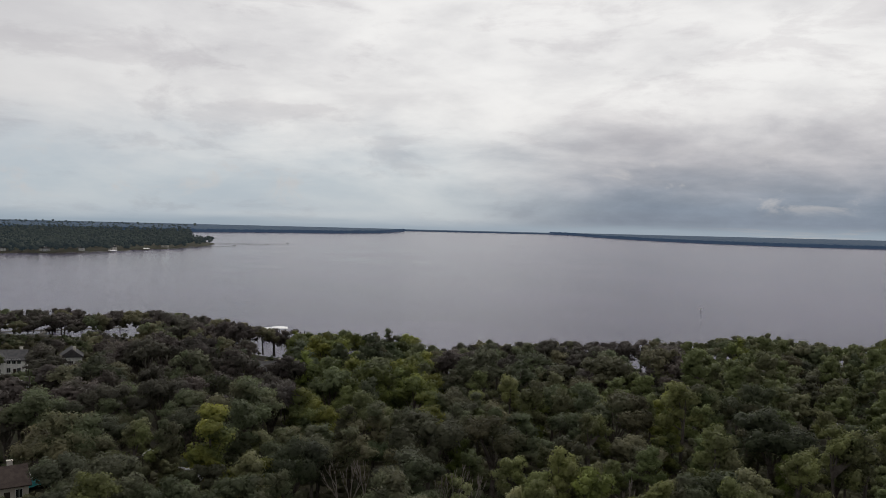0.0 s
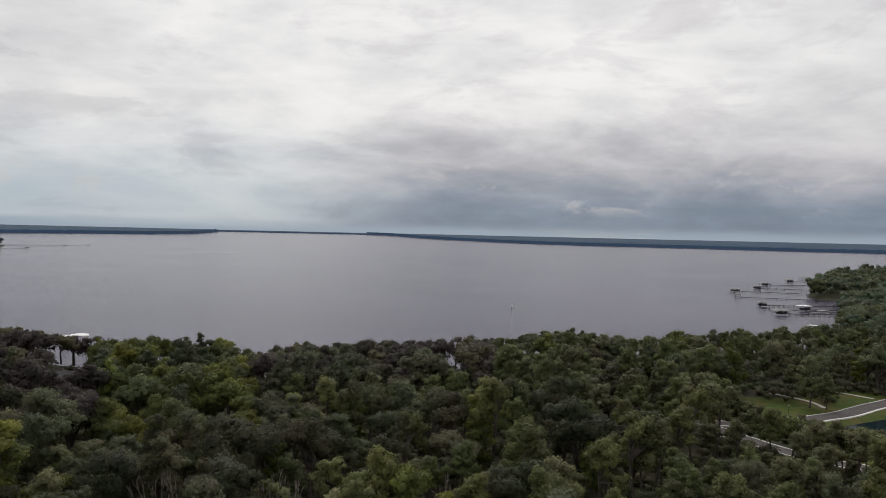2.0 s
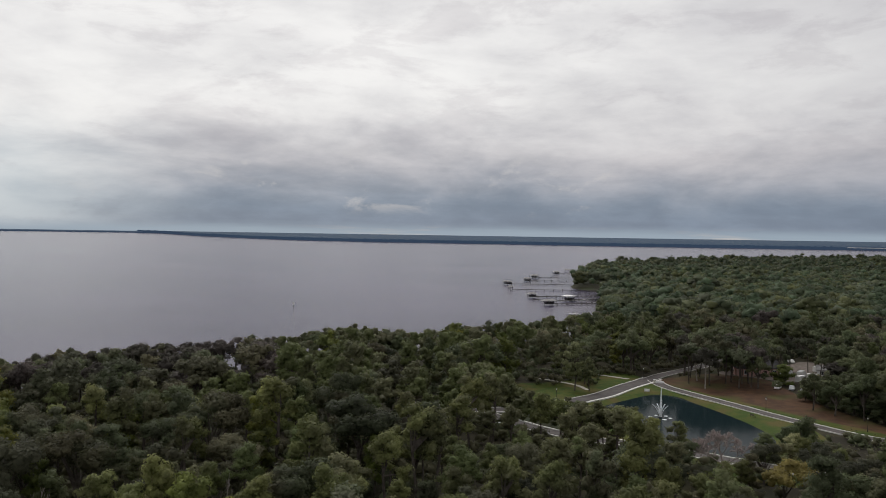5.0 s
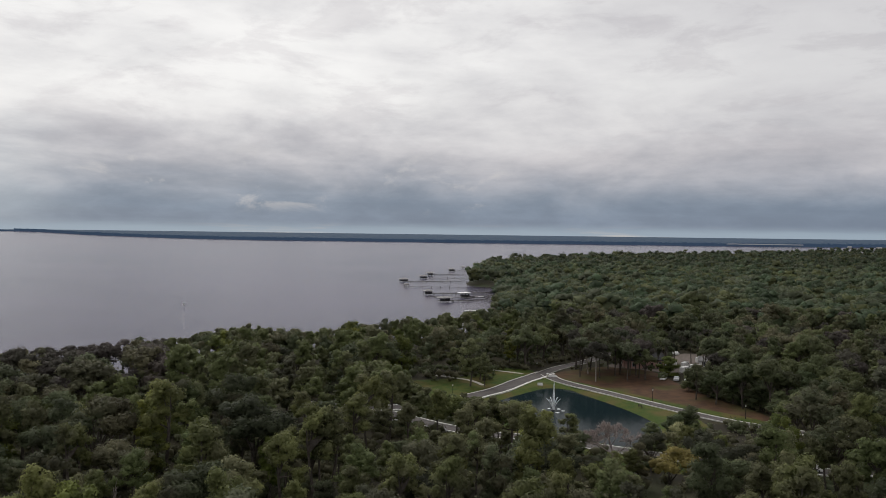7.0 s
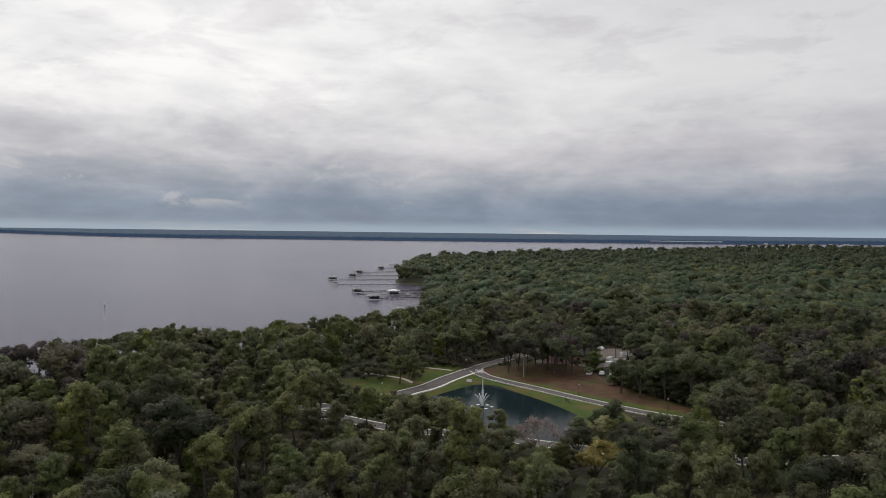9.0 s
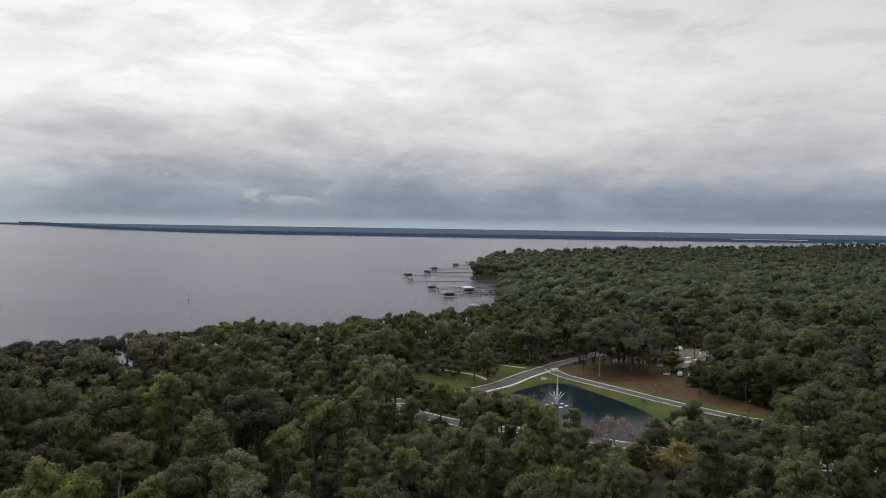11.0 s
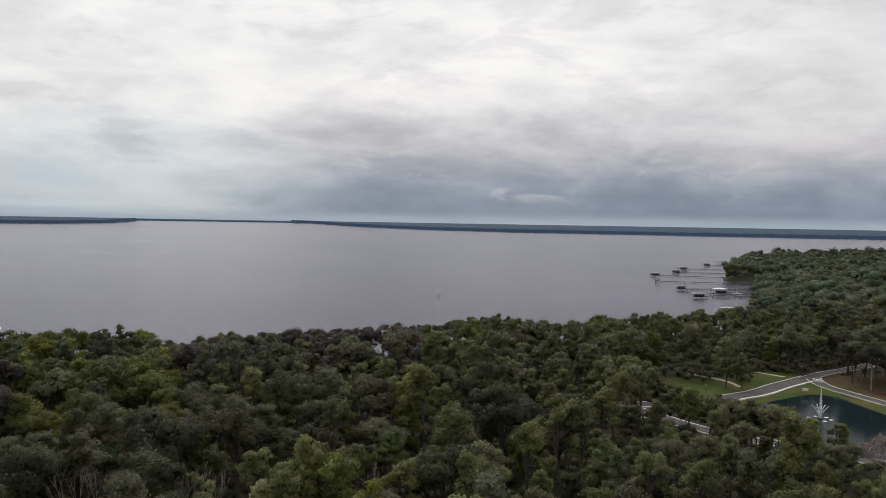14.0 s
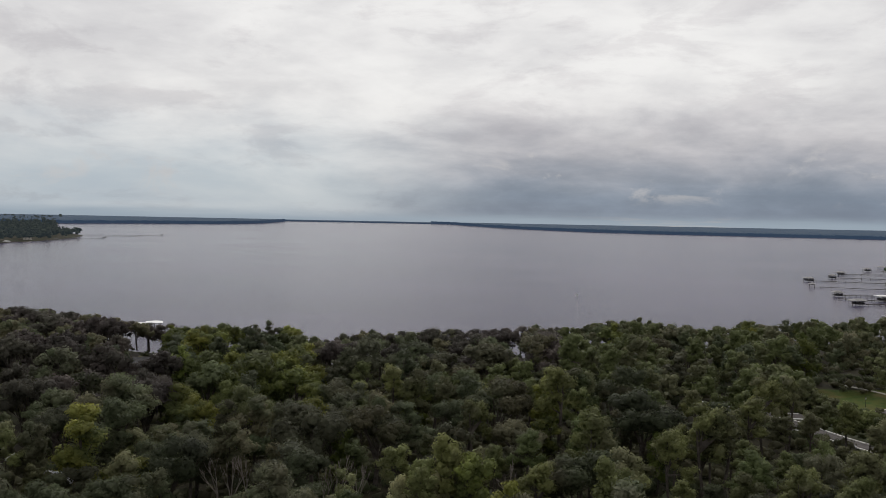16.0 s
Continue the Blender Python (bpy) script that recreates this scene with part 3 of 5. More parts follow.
def lobes(rng, shape):
    """Tuft centres, radii and the bough that each sits on, for a tree about 16 m high."""
    boughs = []
    turn = rng.uniform(0, 2 * np.pi)
    if shape in ("oak", "moss"):
        wide, n, m, lo, hi = rng.uniform(3.7, 4.9), 6, 6, 0.75, 1.3
        boughs.append((0, 0, rng.uniform(11.8, 13.0), 2.3))
        for k in range(n):
            a, ring = turn + 2 * np.pi * k / n + rng.normal() * 0.3, wide * rng.uniform(0.5, 0.75)
            boughs.append((ring * np.cos(a), ring * np.sin(a), rng.uniform(9.0, 12.3), rng.uniform(1.7, 2.6)))
    elif shape == "high":
        wide, n, m, lo, hi = rng.uniform(4.6, 6.0), 9, 4, 0.6, 1.2
        boughs.append((rng.normal(), rng.normal(), 13.4, 1.9))
        for k in range(n):
            a, ring = turn + 2.4 * k + rng.normal() * 0.4, wide * rng.uniform(0.3, 1.0)
            boughs.append((ring * np.cos(a), ring * np.sin(a), rng.uniform(7.9, 13.9), rng.uniform(1.0, 2.0)))
    elif shape == "bush":
        wide, n, m, lo, hi = rng.uniform(3.6, 4.6), 11, 5, 0.8, 1.5
        for k in range(n):
            u = k / (n - 1)
            a, ring = turn + 2.4 * k + rng.normal() * 0.3, wide * (1.0 - 0.7 * u * u) * rng.uniform(0.4, 0.95)
            boughs.append((ring * np.cos(a), ring * np.sin(a), 2.0 + 11.5 * u, rng.uniform(1.8, 2.7)))
        boughs.append((0, 0, 6.0, 3.2))
    elif shape == "pine":
        wide, n, m, lo, hi = rng.uniform(2.5, 3.3), 9, 4, 0.6, 1.0
        for k in range(n):
            u = k / (n - 1)
            a, ring = turn + 2.4 * k + rng.normal() * 0.3, wide * (1.0 - 0.62 * u) * rng.uniform(0.5, 1.0)
            boughs.append((ring * np.cos(a), ring * np.sin(a), 9.6 + 5.2 * u + rng.normal() * 0.3, rng.uniform(1.05, 1.6)))
        boughs.append((0, 0, 13.0, 1.5))
    else:
        wide, n, m, lo, hi = rng.uniform(3.2, 4.2), 10, 4, 0.65, 1.15
        for k in range(n):
            u = k / (n - 1)
            a, ring = turn + 2.4 * k + rng.normal() * 0.3, wide * np.sin(np.pi * (0.16 + 0.76 * u)) ** 0.7 * rng.uniform(0.35, 0.75)
            boughs.append((ring * np.cos(a), ring * np.sin(a), 5.6 + 8.8 * u + rng.normal() * 0.4, rng.uniform(1.4, 2.1) * (1.1 - 0.35 * u)))
        boughs += [(0, 0, 8.0, 2.0), (0, 0, 11.5, 1.8)]
    b = np.array(boughs)
    mid = np.array([0, 0, b[:, 2].mean() - 1.5])
    cc, rr = np.repeat(b[:, :3], m, 0), np.repeat(b[:, 3], m)
    d = unit(rng.normal(size=cc.shape) * 0.9 + unit(cc - mid) * 0.6 + [0, 0, 0.5])
    c = np.concatenate([cc + d * [1, 1, 0.75] * (rr * rng.uniform(0.6, 1.0, len(rr)))[:, None], b[:, :3]])
    r = np.concatenate([rng.uniform(lo, hi, len(rr)), b[:, 3] * 0.85])
    on = np.concatenate([cc, b[:, :3]]) * 0.6 + mid * 0.4
    return c, r, on, b[:, :3]


def grown(bm, a, b, ra, rb, sides, onto=None):
    """A rod joined to the nearest point of what it grows from."""
    old = list(bm.verts)
    rod(bm, a, b, ra, rb, sides)
    if old:
        fresh = [v for v in bm.verts if v not in set(old)]
        foot = min(fresh, key=lambda v: (v.co - Vector(a)).length)
        near = min(old, key=lambda v: (v.co - foot.co).length)
        bmesh.ops.weld_verts(bm, targetmap={foot: near})


def trunk_bm(rng, centres, thick, base=0.0, fork=5.0, limbs=7, sides=6):
    bm = bmesh.new()
    lean = rng.normal(size=2) * 0.5
    top = centres[:, 2].max() - 1.2
    knee = (lean[0], lean[1], fork)
    grown(bm, (0, 0, base - 0.3), knee, thick, thick * 0.75, sides)
    grown(bm, knee, (lean[0] * 1.4, lean[1] * 1.4, top), thick * 0.72, thick * 0.15, sides)
    for k in rng.choice(len(centres), min(limbs, len(centres)), replace=False):
        c = centres[k]
        z = min(fork + rng.uniform(-0.5, 2.0), c[2] - 0.6)
        grown(bm, (lean[0], lean[1], z), tuple(c), thick * 0.42, thick * 0.12, 5)
    return bm


def hanging(rng, centres, radii, n, size):
    """Strands of grey moss that hang below the crown."""
    out = []
    for k in range(n):
        i = rng.integers(len(centres))
        p = centres[i] + [*(rng.normal(size=2) * radii[i] * 0.6), -radii[i] * 0.7]
        a = rng.uniform(0, np.pi)
        w, h = size * rng.uniform(0.3, 0.6), rng.uniform(0.8, 2.2)
        d = np.array([np.cos(a) * w, np.sin(a) * w, 0])
        out.append([p - d, p + d, p - [0, 0, h]])
    return np.array(out)


def crown_mesh(name, rng, shape, mat, per_area=16.0, size=0.22, fine=True):
    c, r, on, b = lobes(rng, shape)
    q, qn = leaf_sprays(rng, c, r, per_area, size, up=0.5, least=6, mids=on)
    if shape in ("moss", "high"):
        strands = hanging(rng, c, r, 60, 0.5)
        q, qn = np.concatenate([q, strands]), np.concatenate([qn, np.tile([0.0, -0.6, 0.8], (3 * len(strands), 1))])
    body, bn = cores(rng, c, r, 0.70, fine=fine, mids=on)
    return sprays_mesh(name, q, mat, body, np.concatenate([qn, bn])), b


KINDS = {
    "live_oak": ("oak", LEAF_OAK, 0.42, 4.2, "broad dark olive live oak in the riverside wood", 4),
    "moss_oak": ("moss", LEAF_MOSS, 0.45, 4.5, "grey-brown oak hung with moss near the river", 4),
    "bank_oak": ("high", LEAF_MOSS, 0.36, 6.0, "high crowned moss-hung oak on the river bank", 4),
    "water_oak": ("oak", LEAF_GREEN, 0.38, 4.2, "broad fresh green oak in the wood behind the pond", 3),
    "light_oak": ("oak", LEAF_LIGHT, 0.38, 4.2, "broad yellow-green hardwood near the river", 3),
    "pine_tree": ("pine", LEAF_PINE, 0.26, 9.0, "tall pine with tufted dark green needles", 5),
    "sweetgum_tree": ("tall", LEAF_LIGHT, 0.28, 6.0, "upright hardwood with bright yellow-green leaves", 4),
    "hardwood_tree": ("tall", LEAF_OAK, 0.3, 6.0, "upright hardwood with dull olive leaves", 3),
}
MODELS = {}


def tree_model(kind, shape, leaf, thick, fork, label, i, per_area, size, fine):
    """One tree: an empty at its foot, with trunk and crown."""
    rng = np.random.default_rng(hash_of(kind) + i)
    root = tagged(new(kind), label, "tree", "trees of the riverside wood")
    crown, c = crown_mesh("crown", rng, shape, leaf, per_area, size, fine)
    part("trunk", trunk_bm(rng, c, thick, fork=fork), BARK, root)
    part("crown", crown, None, root)
    root.empty_display_size = 0.5
    return root


def hash_of(text):
    return sum(ord(ch) * (k + 3) for k, ch in enumerate(text))


# where trees stand, kind by kind
HOUSES = [(-141, 288, 12), (-128, 311, 7), (-79, 159, 11), (-76, 168, 5), (-120, 242, 6), (-126, 275, 5), (-52, 291, 8), (284, 220, 10), (264, 218, 9), (301, 250, 8), (247, 204, 6), (131, 108, 8), (140, 133, 5), (214, 241, 9), (-14, 150, 5), (-11, 149, 5), (5, 142, 5), (35, 140, 4)]


def view_cap(az, r):
    """Height that a tree may reach before it would hide the pond and its roads."""
    low = np.interp(az, *zip(*POND_VIEW))
    cap = np.where(r < 262, 54 - r * np.tan(np.radians(low)), 30.0)
    # the treeline against the water
    line = np.interp(az, *zip(*TREELINE))
    # glimpses of water under the crowns of the bank's own trees
    line = np.where((((az > -27.5) & (az < -22)) | ((az > -20.5) & (az < -18))) & (r < 378), 7.2, line)
    line = np.where((az > -11.4) & (az < -8.8) & (r < 336), 7.35, line)
    # the houses and parked cars that show between the crowns
    for a0, a1, r0, r1, dip in GLIMPSES:
        line = np.where((az > a0) & (az < a1) & (r > r0) & (r < r1), dip, line)
    line = np.where((az > 12.5) & (az < 15.4) & (r < 312), 8.9, line)
    return np.minimum(cap, 54 - r * np.tan(np.radians(line)))


# bearings and ranges over which the wood lies lower, and the dip it keeps to
GLIMPSES = [(-28, -24.2, 300, 354, 7.8), (-28, -24.2, 262, 300, 9.3), (-28, -24.2, 215, 262, 10.2), (-23.4, -21.2, 240, 330, 8.6), (-27.6, -23.6, 110, 178, 16.4),
            (-18.0, -16.9, 170, 198, 15.6), (-15.8, -14.6, 150, 178, 16.8), (-25.6, -24.2, 215, 246, 12.0), (-11.7, -9.2, 190, 330, 8.7), (-11.5, -9.3, 190, 300, 9.6), (48.8, 51.6, 262, 345, 8.4), (48.8, 51.6, 345, 374, 7.5), (51.5, 52.6, 262, 380, 8.0), (45.8, 49.2, 330, 350, 8.2), (28.6, 40.5, 110, 176, 13.2), (48.6, 52.2, 105, 160, 15.8), (-6.6, -3.0, 110, 146, 17.6), (0.6, 3.6, 110, 137, 18.2), (-19.0, -17.5, 195, 252, 13.2), (-15.0, -12.8, 225, 278, 11.8)]
# bearing and dip of the treetops before the pond
POND_VIEW = [(30, 3), (31.6, 6), (32.5, 9.6), (34, 10.5), (35.3, 10.7), (38.7, 10.9), (41, 11.2), (42.5, 12.0), (44, 12.9), (45.2, 14.0), (47.8, 14.0), (48.4, 12.1), (52.4, 11.9), (55, 12.2), (56.3, 11.6), (57.5, 8), (60, 4), (70, 2)]
# bearing and dip of the treetops that stand before the river
TREELINE = [(-33, 5.2), (-26, 5.25), (-19.5, 5.4), (-15.3, 5.6), (-10.8, 6.5), (-8.5, 6.85), (-4.8, 6.85), (-1.3, 6.85), (0.2, 7.7), (0.9, 8.2), (1.8, 7.4), (5.7, 7.15), (11.6, 6.95), (16, 6.6), (19, 6.5), (21.2, 6.1), (25.6, 6.4), (31.8, 5.7), (38.7, 4.85), (42, 4.4), (75, 3.0)]


def sites():
    rng = np.random.default_rng(11)
    step = 8.6
    gx, gy = np.meshgrid(np.arange(-260, 500, step), np.arange(20, 480, step))
    x = (gx + rng.uniform(-0.42, 0.42, gx.shape) * step).ravel()
    y = (gy + rng.uniform(-0.42, 0.42, gx.shape) * step).ravel()
    az, r = np.degrees(np.arctan2(x, y)), np.hypot(x, y)
    ok = (r > 95) & (r < 435 + 75 * rng.uniform(size=r.shape)) & (az > -33) & (az < 73) & inside(x, y, MAIN_LAND)
    shore = distance_to(x, y, NEAR_SHORE, False)
    ok &= shore > np.where((az > -33) & (az < 27), 13, 5)
    ok &= ~inside(x, y, POND_EDGE) & (distance_to(x, y, POND_EDGE) > 10)
    for line, half in ROADS:
        ok &= distance_to(x, y, line, False) > half + 2.2
    for zone in CLEAR:
        ok &= ~inside(x, y, closed_points(zone, 40))
    rnd = rng.uniform(size=x.shape)
    ok &= ~((shore < 14) & (az > -28) & (az < -17) & (rnd < 0.35))
    for hx, hy, hr in HOUSES:
        ok &= np.hypot(x - hx, y - hy) > hr
    h = rng.normal(14.8, 3.2, x.shape)
    h = np.minimum(h, view_cap(az, r) - GROUND_Z + 1.0 - rng.exponential(1.3, x.shape))
    ok &= h > 4.2
    # the row along the bank, whose tops stand before the river
    walk_x, walk_y = np.interp(np.arange(0, 9000, 4.2), SHORE_RUN, NEAR_SHORE[:, 0]), np.interp(np.arange(0, 9000, 4.2), SHORE_RUN, NEAR_SHORE[:, 1])
    bx, by = walk_x + rng.normal(size=walk_x.shape) * 1.2, walk_y - rng.uniform(5.5, 11.0, walk_x.shape)
    baz, br = np.degrees(np.arctan2(bx, by)), np.hypot(bx, by)
    bh = 54 - br * np.tan(np.radians(np.interp(baz, *zip(*TREELINE)) - 0.05)) - GROUND_Z - rng.exponential(0.9, br.shape)
    keep = (baz > -33) & (baz < 27) & (bh > 4.2)
    keep &= ~((baz > -28) & (baz < -17) & (rng.uniform(size=br.shape) < 0.3))
    for hx, hy, hr in HOUSES:
        keep &= np.hypot(bx - hx, by - hy) > hr
    bx, by, baz, br, bh = bx[keep], by[keep], baz[keep], br[keep], np.clip(bh[keep], 4, 17)
    # pines before the south lane
    lane = np.repeat(ROAD_SOUTH[:52:3], 3, 0)
    back = rng.uniform(5.0, 22.0, len(lane))[:, None]
    lane = lane * (1 - back / np.linalg.norm(lane, axis=1)[:, None]) + rng.normal(size=lane.shape) * 0.8
    laz, lr = np.degrees(np.arctan2(*lane.T)), np.hypot(*lane.T)
    lh = view_cap(laz, lr) - GROUND_Z + 0.6 - rng.exponential(0.8, len(lr))
    fit = (lh > 5) & (laz < 42.5)
    bx, by, baz, br, bh = (np.concatenate(q) for q in ((bx, lane[fit, 0]), (by, lane[fit, 1]), (baz, laz[fit]), (br, lr[fit]), (bh, np.clip(lh[fit], 5, 16))))
    join = np.concatenate
    return join([x[ok], bx]), join([y[ok], by]), join([az[ok], baz]), join([r[ok], br]), join([h[ok], bh]), join([shore[ok], np.where(baz > 27, 60.0, 8.0)])


SHORE_RUN = np.concatenate([[0], np.cumsum(np.hypot(*np.diff(NEAR_SHORE, axis=0).T))])


CLEAR = [
    [(140, 226), (150, 240), (166, 250), (178, 240), (188, 236), (206, 256), (214, 248), (208, 240), (190, 226), (170, 216), (146, 212)],
    [(247, 240), (262, 246), (300, 252), (312, 238), (290, 213), (268, 202), (252, 206), (248, 226)],
    [(212, 234), (226, 237), (237, 224), (230, 200), (222, 175), (217, 154), (211, 142), (206, 140), (206, 170), (209, 200)],
]


def kind_at(az, r, shore, rng):
    u = rng.uniform()
    if 42.5 < az < 54 and 300 < r < 352:
        return "live_oak" if u < 0.4 else "water_oak" if u < 0.8 else "moss_oak"
    if 28 < az < 41 and 176 < r < 262:
        return "pine_tree"
    if 46 < az < 62 and 225 < r < 300:
        return "hardwood_tree" if u < 0.15 else "water_oak"
    if shore < 12 and (-28 < az < -17 or -11.6 < az < -8.6 or 12.2 < az < 15.6):
        return "bank_oak" if u < 0.65 or az > 0 else "moss_oak"
    if shore < 16 and (az < -9 or 1.2 < az < 17):
        return "bank_oak" if u < 0.2 else "moss_oak" if u < 0.65 else "live_oak"
    if az < -9 and r > 190:
        return "moss_oak" if u < 0.7 else "live_oak"
    if -9 <= az < 1.2 and r > 165:
        return "light_oak" if u < 0.45 else "sweetgum_tree" if u < 0.6 else "water_oak" if u < 0.85 else "hardwood_tree"
    if 1.2 <= az < 17 and r > 235:
        return "moss_oak" if u < 0.55 else "live_oak" if u < 0.9 else "hardwood_tree"
    if shore < 22:
        return "live_oak" if u < 0.6 else "pine_tree"
    if az > 40 and r > 255:
        return "moss_oak" if u < 0.15 else "live_oak" if u < 0.3 else "water_oak" if u < 0.65 else "hardwood_tree" if u < 0.82 else "pine_tree"
    if az < 6:
        return "live_oak" if u < 0.42 else "hardwood_tree" if u < 0.7 else "sweetgum_tree" if u < 0.73 else "pine_tree"
    return "pine_tree" if u < 0.58 else "live_oak" if u < 0.8 else "hardwood_tree" if u < 0.93 else "sweetgum_tree"


def plant():
    rng = np.random.default_rng(21)
    for kind, (shape, leaf, thick, fork, label, n) in KINDS.items():
        MODELS[kind, True] = [tree_model(kind, shape, leaf, thick, fork, label, i, 72.0, 0.165, True) for i in range(n)]
        MODELS[kind, False] = [tree_model(kind, shape, leaf, thick, fork, label, i + 50, 26.0, 0.25, False) for i in range(n)]
    used, count = set(), dict.fromkeys(KINDS, 0)
    x, y, az, r, h, shore = sites()
    rest = []
    for i in np.argsort(r):
        kind = kind_at(az[i], r[i], shore[i], rng)
        models = MODELS[kind, bool(r[i] < 205)]
        k, turn = rng.integers(len(models)), rng.uniform(0, 360)
        s, w = h[i] / 16.0, rng.uniform(0.9, 1.25)
        w = max(w, 0.72 / s) * (1.2 if kind == "bank_oak" else 1.0)
        if count[kind] >= 200:
            rest.append((kind, x[i], y[i], s, turn))
            continue
        count[kind] += 1
        model = models[k]
        m = pose(x[i], y[i], GROUND_Z, 0, 0, turn)
        ob = model if model not in used else copy_thing(model, m)
        used.add(model)
        ob.matrix_basis = m @ Matrix.Diagonal((s * w, s * w, s, 1))
    for model in (m for group in MODELS.values() for m in group if m not in used):
        for o in (*model.children, model):
            bpy.data.objects.remove(o)
    return rest


REST = plant()


def woodland(name, trees, leaf, label, per_area, size, core=True):
    """Trees farther off, joined: too many to count."""
    rng = np.random.default_rng(31)
    quads, ev, ef, qn, en, nv = [], [], [], [], [], 0
    pools = {s: [lobes(rng, s) for _ in range(4)] for s in ("oak", "pine", "tall", "moss", "high")}
    for kind, x, y, s, turn in trees:
        c, r, on, _ = pools[KINDS[kind][0]][rng.integers(4)]
        a = radians(turn)
        spin = np.array([[math.cos(a), math.sin(a), 0], [-math.sin(a), math.cos(a), 0], [0, 0, 1]])
        c, on, r = c @ spin * s + [x, y, GROUND_Z], on @ spin * s + [x, y, GROUND_Z], r * s
        q, n = leaf_sprays(rng, c, r, per_area, size, up=0.6, least=3, mids=on)
        (v, f), cn = cores(rng, c, r, 0.86, mids=on)
        quads.append(q), qn.append(n), en.append(cn)
        ev.append(v), ef.append(f + nv)
        nv += len(v)
    if not quads:
        return
    me = sprays_mesh(name, np.concatenate(quads), leaf, (np.concatenate(ev), np.concatenate(ef)), np.concatenate(qn + en))
    tagged(part(name, me, None), label, "woodland", kind="stuff")


for kind, label in (("live_oak", "dense olive oak wood along the river"), ("moss_oak", "grey-brown moss-hung oak wood by the river"), ("bank_oak", "high crowned oaks along the river bank"), ("pine_tree", "dense dark green pine wood"), ("water_oak", "fresh green oak wood behind the pond"), ("light_oak", "broad yellow-green hardwoods"), ("sweetgum_tree", "bright yellow-green hardwoods"), ("hardwood_tree", "dull green mixed hardwoods")):
    woodland("woodland", [t for t in REST if t[0] == kind], KINDS[kind][1], label, 12.0, 0.33)


def undergrowth():
    """Low bushes and saplings on the floor of the near wood."""
    rng = np.random.default_rng(51)
    x, y = rng.uniform(-240, 380, 15000), rng.uniform(20, 420, 15000)
    az, r = np.degrees(np.arctan2(x, y)), np.hypot(x, y)
    ok = (r > 100) & (r < 420) & (az > -33) & (az < 73) & inside(x, y, MAIN_LAND) & (distance_to(x, y, NEAR_SHORE, False) > 4) & (distance_to(x, y, POND_EDGE) > 12) & ~inside(x, y, POND_EDGE)
    for line, half in ROADS:
        ok &= distance_to(x, y, line, False) > half + 2.5
    for zone in CLEAR + [SLOPE]:
        ok &= ~inside(x, y, closed_points(zone, 40))
    for hx, hy, hr in HOUSES:
        ok &= np.hypot(x - hx, y - hy) > hr * 0.8
    x, y = x[ok], y[ok]
    rad = np.where(distance_to(x, y, NEAR_SHORE, False) < 32, 0.9, rng.uniform(0.8, 2.4, len(x)))
    c = np.stack([x, y, GROUND_Z + rad * 0.7], -1)
    q, qn = leaf_sprays(rng, c, rad, 0.0, 0.3, least=16)
    body, bn = cores(rng, c, rad, 0.75)
    tagged(part("undergrowth", sprays_mesh("undergrowth", q, LEAF_OAK, body, np.concatenate([qn, bn])), None), "dark green bushes and saplings under the trees", "undergrowth", kind="stuff")


undergrowth()


def far_wood(name, x, y, size, mat, label, sprays=70, spray=0.13, zbase=None, tuft=3):
    """A far canopy: one rounded clump of leaf sprays a tree."""
    rng = np.random.default_rng(41)
    n = len(x)
    z = (GROUND_Z + lift(np.hypot(x, y))) if zbase is None else zbase
    rad = size * rng.uniform(0.6, 1.4, n)
    top = rng.normal(9.4, 2.3, n)
    c = np.stack([x, y, z + top], -1)
    tc, tr = tufts(rng, c, rad * 1.0, tuft, 0.30, 0.58)
    tc, tr = np.concatenate([c, tc]), np.concatenate([rad * 0.75, tr])
    under = np.concatenate([c, np.repeat(c, tuft, 0)]) - [0, 0, size * 0.5]
    q, qn = leaf_sprays(rng, tc, tr, 0.0, size * spray, up=0.7, flat=0.66, least=sprays, mids=under)
    (mv, mf), mn = cores(rng, c, rad * 0.75, 0.8, 0.66, True, under[:n])
    (sv, sf), sn = cores(rng, tc[n:], tr[n:], 0.86, 0.66, False, under[n:])
    me = sprays_mesh(name, q, mat, (np.concatenate([mv, sv]), np.concatenate([mf, sf + len(mv)])), np.concatenate([qn, mn, sn]))
    return tagged(part(name, me, None), label, "woodland", kind="stuff")


def scatter(poly, step, lo, hi, a0, a1, seed, margin=4.0, grow=0.0):
    rng = np.random.default_rng(seed)
    r = [lo]
    while r[-1] < hi:
        r.append(r[-1] + step * (1 + grow * (r[-1] - lo)))
    out = []
    for k in r:
        st = step * (1 + grow * (k - lo))
        a = np.arange(radians(a0), radians(a1), st / k)
        a = a + rng.uniform(-0.45, 0.45, a.shape) * st / k
        rr = k + rng.uniform(-0.45, 0.45, a.shape) * st
        out.append(np.stack([rr * np.sin(a), rr * np.cos(a)], -1))
    p = np.concatenate(out)
    p = p[inside(p[:, 0], p[:, 1], poly)]
    return p[distance_to(p[:, 0], p[:, 1], poly[:240], False) > margin]


